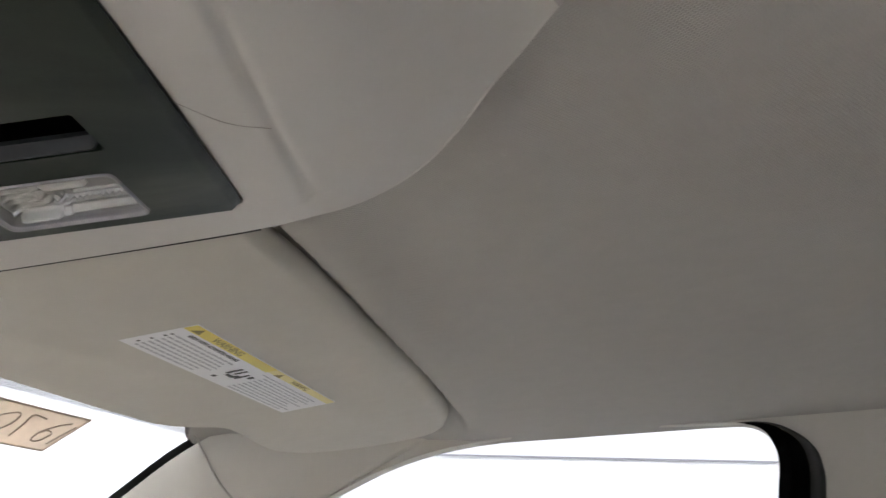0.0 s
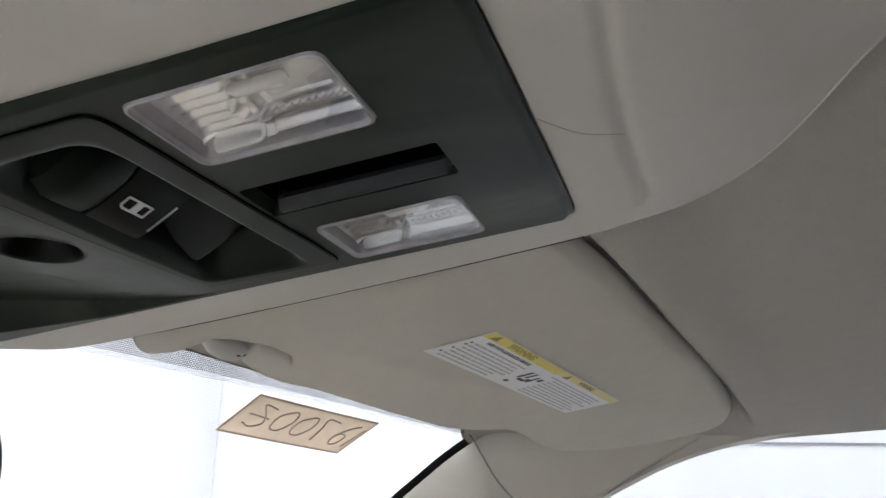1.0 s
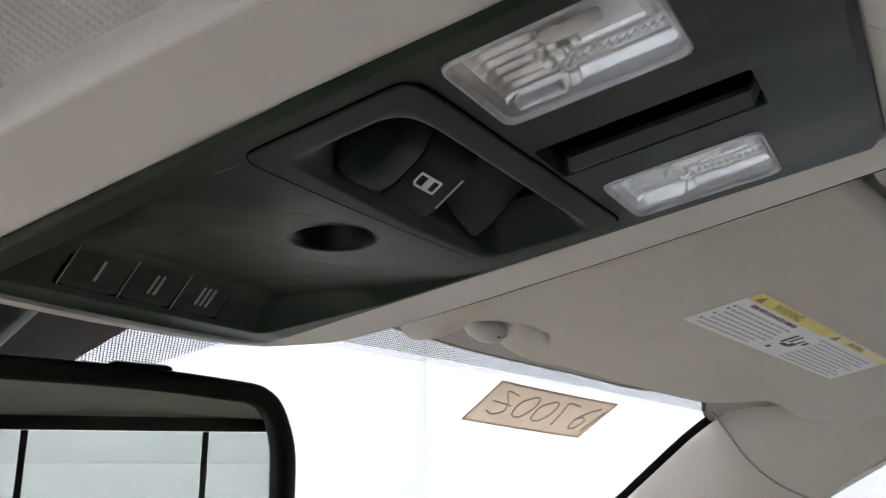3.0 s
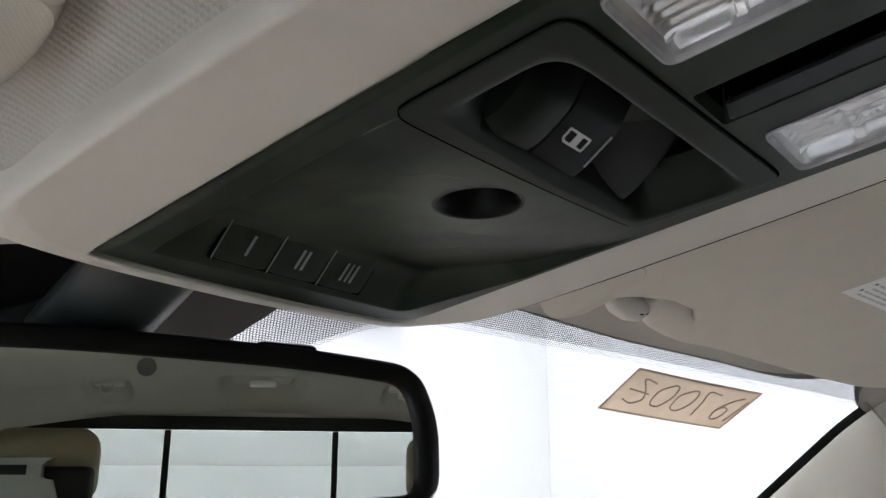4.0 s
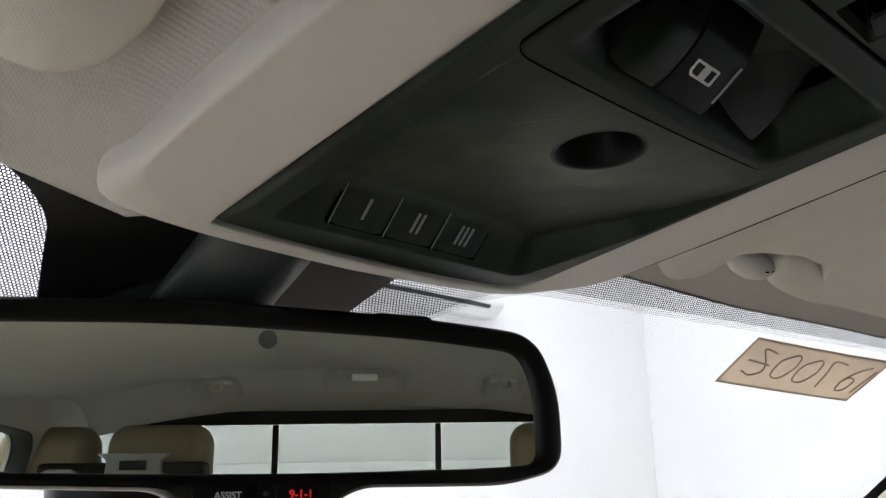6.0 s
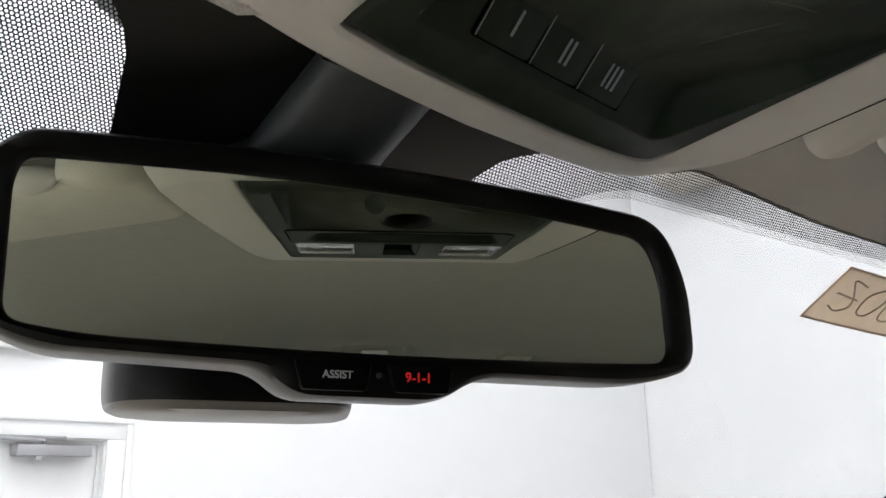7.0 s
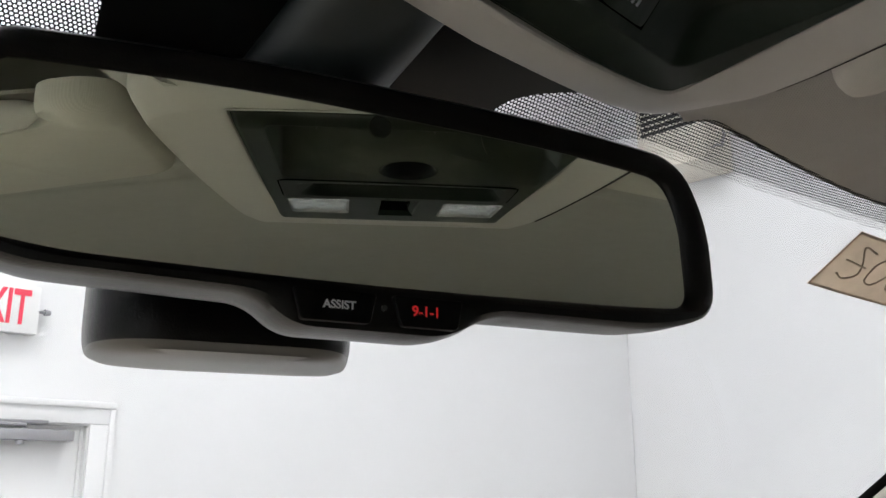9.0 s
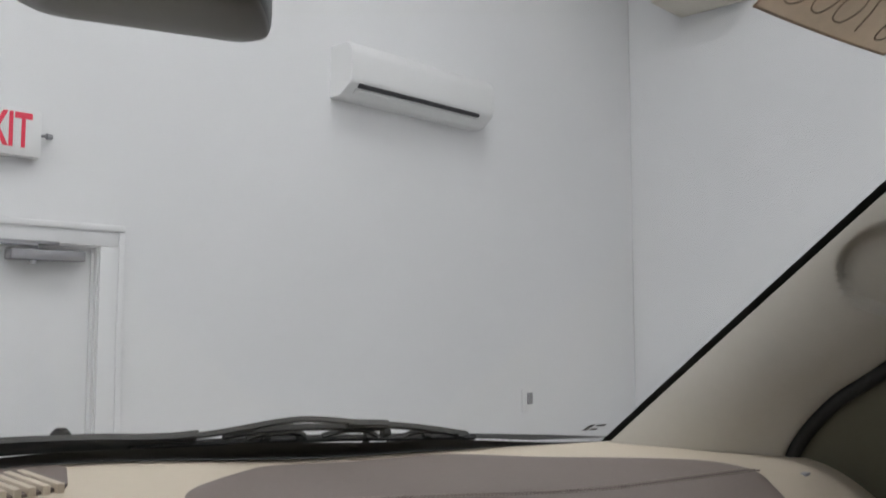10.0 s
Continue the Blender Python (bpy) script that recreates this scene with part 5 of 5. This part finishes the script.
def on_card(u, v, k):
    p = (PA * (1 - u) + PD * u) * (1 - v) + (PB * (1 - u) + PC * u) * v
    return shield(p.x, p.y, 0.0012 + 0.0004 * k)


part("sheet", slab(16, 6, lambda u, v: on_card(u, v, 1), shield(0, 1.7, -0.0004) - shield(0, 1.7)), CARD, card)
bm = bmesh.new()
for a in ((0, 0.02, 1, 0.02), (0, 0.98, 1, 0.98), (0.006, 0, 0.006, 1), (0.994, 0, 0.994, 1)):
    for k in range(8):
        p0, p1 = Vector(a[:2]).lerp(Vector(a[2:]), k / 8), Vector(a[:2]).lerp(Vector(a[2:]), (k + 1) / 8)
        n = Vector((0, 0.018)) if a[1] == a[3] else Vector((0.006, 0))
        q = [p0 - n, p1 - n, p1 + n, p0 + n]
        loft([[on_card(*x, 1.5) for x in q], [on_card(*x, 2.0) for x in q]], True, True, True, bm)
part("border", bm, CARD_EDGE, card, "darker edge of the card", smooth=False)
STROKES = ([(0.22, 0.76), (0.12, 0.80), (0.20, 0.55), (0.23, 0.36), (0.17, 0.24), (0.10, 0.30)], [(0.24, 0.50), (0.08, 0.54)],
           [(0.36, 0.80), (0.29, 0.62), (0.31, 0.32), (0.38, 0.28), (0.42, 0.52), (0.40, 0.76), (0.36, 0.80)],
           [(0.53, 0.78), (0.46, 0.60), (0.48, 0.30), (0.55, 0.27), (0.59, 0.50), (0.57, 0.74), (0.53, 0.78)],
           [(0.74, 0.78), (0.64, 0.80), (0.66, 0.55), (0.68, 0.22)],
           [(0.925, 0.80), (0.865, 0.68), (0.815, 0.44), (0.835, 0.22), (0.885, 0.25), (0.895, 0.46), (0.845, 0.52), (0.815, 0.42)],
           [(0.955, 0.20), (0.975, 0.74)])
for st in STROKES:
    pts = spline([(u, v, 0) for u, v in st], 6)
    part("pen_stroke", tube([on_card(p.x, p.y, 1.2) for p in pts], 0.0008, 5), INK, card)


# ---- rear-view mirror ----
mirror = thing("rearview_mirror", pose(-0.0224, 0.412, 1.799, 0, 0, -20), "black rear-view mirror with call buttons on its lower edge", "mirror")
OUT = [(-0.114, 0.0728), (-0.036, 0.0782), (0.069, 0.0775), (0.131, 0.0730), (0.1430, 0.046), (0.1435, 0.010), (0.116, 0.0028), (0.043, 0.0030), (0.027, -0.0068), (-0.026, -0.0064), (-0.037, 0.0028), (-0.105, 0.0050), (-0.1225, 0.014), (-0.1230, 0.060)]
MIRROR_EDGE = rounded(OUT, [0.010, 0.03, 0.05, 0.016, 0.012, 0.012, 0.03, 0.010, 0.008, 0.008, 0.010, 0.04, 0.008, 0.010], 7)
GLASS_EDGE = rounded([(-0.111, 0.0634), (-0.036, 0.0678), (0.069, 0.0672), (0.1215, 0.0632), (0.1285, 0.046), (0.1295, 0.0120), (0.10, 0.0105), (0.0, 0.0085), (-0.09, 0.0100), (-0.112, 0.013), (-0.1135, 0.055)], [0.008, 0.03, 0.05, 0.012, 0.02, 0.008, 0.03, 0.05, 0.03, 0.006, 0.008], 7)


def even(loop, n, c):
    out = []
    for k in range(n):
        a = 2 * math.pi * k / n
        d = Vector((math.cos(a), math.sin(a) * 0.4))
        best = 0.0
        for p, q in zip(loop, loop[1:] + loop[:1]):
            e = q - p
            den = d.x * e.y - d.y * e.x
            w = p - c
            if abs(den) < 1e-12:
                continue
            t, u = (w.x * e.y - w.y * e.x) / den, (w.x * d.y - w.y * d.x) / den
            if t > 0 and -1e-9 <= u <= 1 + 1e-9:
                best = max(best, t)
        out.append(c + d * best)
    return out


MC = Vector((0.011, 0.038))
mo, mi = even(MIRROR_EDGE, 260, MC), even(GLASS_EDGE, 260, MC)
rings = [[(p.x, 0.004, p.y) for p in mi], [(p.x, -0.0005, p.y) for p in mi]]
for t, d in ((0.12, -0.0022), (0.45, -0.0035), (0.8, -0.0030), (0.95, -0.0012), (1.0, 0.003)):
    rings.append([(*p.lerp(q, t).to_tuple(),) for p, q in zip(mi, mo)])
    rings[-1] = [(x, d, z) for x, z in rings[-1]]
for t, d in ((1.0, 0.012), (0.985, 0.020), (0.93, 0.030), (0.82, 0.038), (0.6, 0.043), (0.3, 0.045)):
    rings.append([(MC.x + (q.x - MC.x) * t, d, MC.y + (q.y - MC.y) * t) for q in mo])
part("housing", loft(rings, True, False, True), BLACK, mirror)
bm = bmesh.new()
bm.faces.new([bm.verts.new((p.x, 0.0, p.y)) for p in GLASS_EDGE])
bmesh.ops.recalc_face_normals(bm, faces=bm.faces[:])
part("mirror_glass", bm, SILVER, mirror, "silvered mirror glass", smooth=False)
for a, b, txt, mat, size in ((-0.027, 0.0, "ASSIST", MARK, 0.0036), (0.0052, 0.030, "9-1-1", RED_LIT, 0.0046)):
    k = part("call_button", prism(rounded([(a, 0.0054), (b, 0.0054), (b - 0.002, -0.0042), (a + 0.003, -0.0042)], 0.0015, 4), lambda u, v, d: Vector((u, d, v)), -0.0050, -0.001, 0.0006), DARK_SMOOTH, mirror)
    lettering("letters", txt, size, Matrix.Translation(((a + b) / 2 + (0.0012 if txt == "ASSIST" else -0.0010), -0.00515, 0.0008)) @ pose(0, 0, 0, 90), mat, k, 0.00008)
part("status_lamp", tube([(0.0026, -0.0048, 0.0012), (0.0026, -0.001, 0.0012)], 0.0009, 8), COVER_GREY, mirror)
part("light_sensor", tube([(0.002, -0.0007, 0.0632), (0.002, -0.0001, 0.0632)], 0.0039, 24), SENSOR_GREY, mirror, "round grey light sensor in the glass")
part("top_lug", boxes((0.052, 0.082, 0.008, 0.03, 0.074, 0.0805), bevel=0.003), BLACK, mirror)
UNDER = rounded([(-0.0765, 0.066), (0.0165, 0.066), (0.031, 0.100), (0.041, 0.135), (-0.0765, 0.135)], [0.032, 0.028, 0.030, 0.026, 0.026], 10)


def foot_ring(g, z):
    return [(-0.026 + (p.x + 0.026) * g, 0.1 + (p.y - 0.1) * (2 * g - 1 if g > 0.9 else g), z) for p in UNDER]


foot = part("foot_cover", loft([foot_ring(g, z) for g, z in ((0.93, 0.050), (0.985, 0.044), (1.0, 0.036), (1.0, 0.010), (0.998, 0.006), (0.993, 0.0025), (0.984, 0.0000), (0.974, -0.0016))], True, True, False), BLACK, mirror, "black sensor cover behind the mirror")
part("underside", loft([foot_ring(g, z) for g, z in ((0.974, -0.0016), (0.964, -0.0026), (0.950, -0.0034), (0.88, -0.0048), (0.7, -0.0058), (0.4, -0.0064))], True, False, True), SATIN, foot, "dark grey satin underside")
part("ball_arm", tube([(-0.005, 0.03, 0.045), (-0.005, 0.075, 0.05)], 0.012, 14), BLACK, mirror)
stalk = thing("mirror_cable_cover", Matrix.Translation((-0.035, 0.42, 1.90)), "dark grey tubular cover running from the headliner to the mirror", "cover", world=True)
rings = []
for k in range(8):
    z = 1.945 - 0.0105 * k
    c = shield(-0.020 - 0.0017 * k, z, 0.0155)
    rings.append([c + Vector((0.0265 * math.cos(a), 0.0135 * 0.545 * math.sin(a), 0.0135 * 0.84 * math.sin(a))) for a in (2 * math.pi * q / 28 for q in range(28))])
part("sleeve", loft(rings, True, True, True), COVER_GREY, stalk)
shroud = part("shroud", prism(rounded([(-0.094, 1.866), (-0.0775, 1.8815), (-0.0640, 1.8885), (-0.0475, 1.8955), (-0.0400, 1.9060), (-0.020, 1.906), (-0.020, 1.866)], [0.004, 0.008, 0.01, 0.012, 0.006, 0.002, 0.002], 6), lambda u, v, d: shield(u, v, d), 0.0150, 0.0040, 0.005), COVER_GREY, stalk, "dark grey flared foot of the cover")
part("shroud_joint", tube([shield(-0.0640, z, 0.0152) for z in (1.8700, 1.8860)], 0.0006, 6), SEAM, shroud)
part("clip", boxes((-0.055, -0.004, 0.395, 0.402, 1.903, 1.908), bevel=0.002), BLACK, stalk)

# ---- dashboard ----
dash = thing("dashboard", Matrix.Translation((0, 0.7, 1.4)), "beige dashboard with brown stitched leather pad", "dashboard", world=True)


def dash_z(x, y):
    z = 1.497 + 0.010 * smooth01(0.5, 0.75, abs(x)) * smooth01(0.86, 0.66, y) + 0.028 * smooth01(0.62, 1.0, y) * (1 - smooth01(0.1, 0.5, abs(x)))
    z -= 6 * max(0.0, 0.56 - y) ** 2 * smooth01(0.55, 0.72, abs(x))
    return z - 0.25 * max(0.0, 0.45 - y + 0.10 * (x - 0.5)) ** 1.3


def dash_point(u, v):
    x = (2 * u - 1) * 0.83
    y1 = shield(x, 1.497 + 0.028 * (1 - smooth01(0.1, 0.5, abs(x)))).y - 0.006
    y = 0.30 + v * (y1 - 0.30)
    return Vector((x, y, dash_z(x, y)))


part("top", slab(80, 60, dash_point, (0, 0, -0.02)), DASH_BEIGE, dash)
part("front", boxes((-0.83, 0.83, 0.36, 0.95, 0.95, 1.35), bevel=0.05, seg=4), DASH_BROWN, dash)
PAD = rounded([(0.10, 0.60), (0.2, 0.851), (0.288, 0.904), (0.339, 0.937), (0.409, 0.934), (0.571, 0.897), (0.635, 0.76), (0.658, 0.70), (0.695, 0.615), (0.680, 0.558), (0.57, 0.47), (0.10, 0.42)], [0.03, 0.03, 0.03, 0.03, 0.03, 0.05, 0.05, 0.05, 0.05, 0.03, 0.05, 0.03], 6)
pc = sum(PAD, Vector((0, 0))) / len(PAD)
rings = []
for g, d in ((1.0, -0.004), (1.0, 0.0012), (0.985, 0.0035), (0.95, 0.0042), (0.8, 0.0045), (0.5, 0.0045), (0.2, 0.0045)):
    rings.append([Vector(((pc + (p - pc) * g).x, (pc + (p - pc) * g).y, dash_z(*(pc + (p - pc) * g)) + d)) for p in PAD])
pad = part("pad", loft(rings, True, False, True), DASH_BROWN, dash, "brown leather dashboard pad")
line = spline([(0.10, 0.80, 0), (0.25, 0.775, 0), (0.382, 0.718, 0), (0.48, 0.6525, 0), (0.59, 0.5976, 0), (0.668, 0.557, 0)], 16)
part("pad_seam", tube([(p.x, p.y, dash_z(p.x, p.y) + 0.0045) for p in line], 0.0012, 6), DASH_BROWN, pad)
for off in (-0.006, 0.006):
    bm = bmesh.new()
    for a, b in zip(line[:-1:1], line[1::1]):
        for f0 in (0.05, 0.55):
            p, q = a.lerp(b, f0), a.lerp(b, f0 + 0.32)
            tube([(p.x, p.y + off, dash_z(p.x, p.y) + 0.0052), (q.x, q.y + off, dash_z(q.x, q.y) + 0.0052)], 0.0008, 5, bm)
    tagged(part("stitching", bm, THREAD, pad, "pale thread stitches"), kind="stuff")
vent = part("grille", loft([[Vector((p.x, p.y, dash_z(p.x, p.y) + d)) for p in rounded([(-0.12, 0.99), (0.13, 1.0), (0.158, 0.985), (0.125, 0.90), (-0.12, 0.88)], 0.02, 5)] for d in (0.0, 0.003)], True, False, True), DASH_BROWN, dash, "defroster grille")
for k in range(21):
    x = -0.11 + 0.0112 * k
    part("rib", boxes((x, x + 0.0065, 0.895, 0.985, dash_z(x, 0.94) - 0.004, dash_z(x, 0.94) + 0.0045), bevel=0.001), DASH_BEIGE, vent)
part("sensor_cap", boxes((0.718, 0.732, 0.526, 0.533, 1.490, 1.5022), bevel=0.001), GREY_METAL, dash)

# ---- wiper at the foot of the windscreen ----
wiper = thing("windscreen_wiper", Matrix.Translation(shield(0.35, 1.52)), "black windscreen wiper parked at the foot of the glass", "wiper", world=True)


def out_glass(x, z, d):
    return shield(x, z, -0.006 - d)


def flat_bar(points, width, thick, d):
    """A flat strip along points in the glass, width up the glass and thick out from it; width may vary along it."""
    pts = spline([(*p, 0) for p in points], 6)
    n = len(pts) - 1
    rings = []
    for k, p in enumerate(pts):
        w = width if not isinstance(width, tuple) else width[0] + (width[1] - width[0]) * k / n
        rings.append([out_glass(p.x, p.y + w / 2 * c, d + thick * q) for c, q in ((-1, 0), (-0.7, 1), (0.7, 1), (1, 0))])
    return loft(rings, True, True, True)


part("arm", flat_bar([(-0.15, 1.5350), (0.02, 1.5360), (0.10, 1.5345), (0.19, 1.5300), (0.234, 1.5262), (0.270, 1.5250), (0.296, 1.5262)], (0.018, 0.0085), 0.008, 0.004), WIPER_BLACK, wiper)
part("arm_hook", flat_bar([(0.284, 1.5262), (0.310, 1.5275), (0.345, 1.5325), (0.372, 1.5368), (0.402, 1.5383), (0.443, 1.5335), (0.478, 1.5275), (0.500, 1.5250)], (0.0024, 0.0030), 0.006, 0.005), WIPER_BLACK, wiper)
main = part("main_bridge", flat_bar([(0.325, 1.5245), (0.353, 1.5285), (0.383, 1.5300), (0.423, 1.5285), (0.464, 1.5262), (0.505, 1.5252), (0.543, 1.5202), (0.586, 1.5125), (0.625, 1.5045)], 0.0030, 0.007, 0.003), WIPER_BLACK, wiper)
part("joint_block", flat_bar([(0.456, 1.5277), (0.480, 1.5257), (0.508, 1.5235)], 0.0090, 0.008, 0.004), WIPER_BLACK, wiper)
for pts in (((0.352, 1.5208), (0.366, 1.5252), (0.400, 1.5248), (0.420, 1.5182)), ((0.440, 1.5170), (0.458, 1.5225), (0.484, 1.5215), (0.508, 1.5117)), ((0.540, 1.5090), (0.556, 1.5155), (0.586, 1.5130), (0.618, 1.5045))):
    part("bridge", flat_bar(pts, 0.0026, 0.006, 0.002), WIPER_BLACK, main)
part("blade", flat_bar([(0.230, 1.5240), (0.293, 1.5215), (0.351, 1.5195), (0.409, 1.5165), (0.483, 1.5127), (0.548, 1.5079), (0.634, 1.5037)], 0.0034, 0.006, 0.0005), RUBBER, wiper)
for x, z in ((0.372, 1.5215), (0.413, 1.5183), (0.497, 1.5119), (0.513, 1.5167), (0.569, 1.5083), (0.612, 1.5061)):
    part("claw", flat_bar([(x - 0.004, z + 0.0003), (x + 0.004, z - 0.0003)], 0.0062, 0.009, 0.0), WIPER_BLACK, main)
cowl = part("cowl", grid(40, 3, lambda u, v: Vector(((2 * u - 1) * 0.85, shield((2 * u - 1) * 0.8, 1.50).y + 0.01 + 0.16 * v, 1.497 + 0.036 * (1 - (2 * u - 1) ** 2) - 0.02 * v))), WIPER_BLACK)
tagged(cowl, "black plastic cowl below the windscreen", "cowl", kind="structure")
jet = thing("washer_jet", Matrix.Translation((0.20, 1.10, 1.53)), "small black washer jet on the cowl", "washer jet", world=True)
part("nozzle", tube([(0.192, 1.085, 1.50), (0.192, 1.085, 1.543), (0.192, 1.085, 1.548)], [0.010, 0.010, 0.005], 10), BLACK, jet)


# ---- seats and small rear fittings ----
def bench():
    t = thing("rear_seat", Matrix.Translation((0, -1.2, 0.76)), "tan leather rear bench seat", "seat", world=True)
    part("cushion", boxes((-0.66, 0.66, -1.35, -0.80, 1.05, 1.22), bevel=0.05, seg=4), LEATHER, t)
    part("base", boxes((-0.62, 0.62, -1.3, -0.84, 0.761, 1.049), bevel=0.02), DARK, t)
    part("backrest", boxes((-0.66, 0.66, -1.40, -1.26, 1.20, 1.80), bevel=0.05, seg=4), LEATHER, t)
    return t


bench()


def headrest(x, y, half, top, height):
    t = thing("headrest", Matrix.Translation((x, y, top - height)), "tan leather headrest on two steel posts", "headrest", "headrests", world=True)
    part("cushion", boxes((x - half, x + half, y - 0.05, y + 0.05, top - height, top), bevel=0.045, seg=5), LEATHER, t)
    for s in (-0.4, 0.4):
        part("post", tube([(x + s * half, y, top - height - 0.12), (x + s * half, y, top - height + 0.02)], 0.006, 8), GREY_METAL, t)
    return t


headrest(-0.435, -1.2, 0.112, 1.952, 0.16)
headrest(0.455, -1.2, 0.112, 1.948, 0.16)
headrest(-0.672, -1.2, 0.105, 1.950, 0.16)


def front_seat(x):
    t = thing("front_seat", Matrix.Translation((x, -0.4, 0.76)), "tan leather front seat", "seat", "front seats", world=True)
    part("cushion", boxes((x - 0.25, x + 0.25, -0.38, 0.12, 1.05, 1.20), bevel=0.05, seg=4), LEATHER, t)
    part("base", boxes((x - 0.22, x + 0.22, -0.34, 0.06, 0.761, 1.049), bevel=0.02), DARK, t)
    back_rest = part("backrest", boxes((-0.24, 0.24, -0.07, 0.07, 0.0, 0.46), bevel=0.06, seg=4), LEATHER, t)
    back_rest.matrix_basis = pose(x, -0.40, 1.16, 14)
    head = part("headrest", boxes((-0.13, 0.13, -0.05, 0.05, 0.0, 0.17), bevel=0.045, seg=5), LEATHER, t)
    head.matrix_basis = pose(x, -0.53, 1.63, 8)
    return t


front_seat(-0.50)
front_seat(0.46)


def coat_hook(x):
    y = -1.33
    z = roof(x, y) - 0.004
    t = thing("coat_hook", Matrix.Translation((x, y, z)), "small beige coat hook on the headliner", "hook", "coat hooks", world=True)
    part("plate", boxes((x - 0.035, x + 0.035, y - 0.03, y + 0.03, z - 0.012, z + 0.004), bevel=0.006, seg=3), PILLAR, t)
    part("prong", tube([(x - 0.012, y + 0.01, z - 0.012), (x - 0.012, y + 0.02, z - 0.03), (x, y + 0.022, z - 0.036), (x + 0.012, y + 0.02, z - 0.03), (x + 0.012, y + 0.01, z - 0.012)], 0.004, 8), PILLAR, t)


coat_hook(-0.345)
coat_hook(0.355)
zz = roof(0.01, -1.33) - 0.006
dome = thing("dome_lamp", Matrix.Translation((0.01, -1.33, zz)), "beige rear dome lamp with clear lens", "lamp", world=True)
part("surround", boxes((-0.065, 0.085, -1.39, -1.27, zz - 0.012, zz + 0.004), bevel=0.010, seg=5), HEADLINER, dome)
part("lens", boxes((-0.022, 0.042, -1.355, -1.300, zz - 0.024, zz - 0.0115), bevel=0.005, seg=3), WHITE_PLASTIC, dome, "pale lens")

# Black folded case with a grey clamp, before the rear headrests on the driver's side
case = thing("folded_case", Matrix.Translation((-0.48, -1.13, 1.56)), "black folded case with grey plastic clamp before the rear headrest", "case", world=True)
part("body", boxes((-0.66, -0.318, -1.145, -1.085, 1.60, 1.869), bevel=0.012, seg=3), RUBBER, case)
CLAMP = rounded([(-0.545, 1.80), (-0.535, 1.842), (-0.515, 1.846), (-0.515, 1.872), (-0.535, 1.886), (-0.385, 1.886), (-0.405, 1.872), (-0.405, 1.846), (-0.385, 1.842), (-0.372, 1.80)], 0.004, 4)
clamp = part("clamp", prism(CLAMP, lambda u, v, d: Vector((u, d, v)), -1.066, -1.0845, 0.003), UNDERSIDE, case, "grey plastic clamp")
part("clamp_window", boxes((-0.487, -0.433, -1.0655, -1.0635, 1.852, 1.871), bevel=0.0008), RUBBER, clamp)
part("handle", tube([(-0.645, -1.08, 1.82), (-0.645, -1.07, 1.845), (-0.63, -1.07, 1.852), (-0.585, -1.07, 1.852), (-0.57, -1.07, 1.845), (-0.57, -1.08, 1.82)], 0.004, 8), GREY_METAL, case)
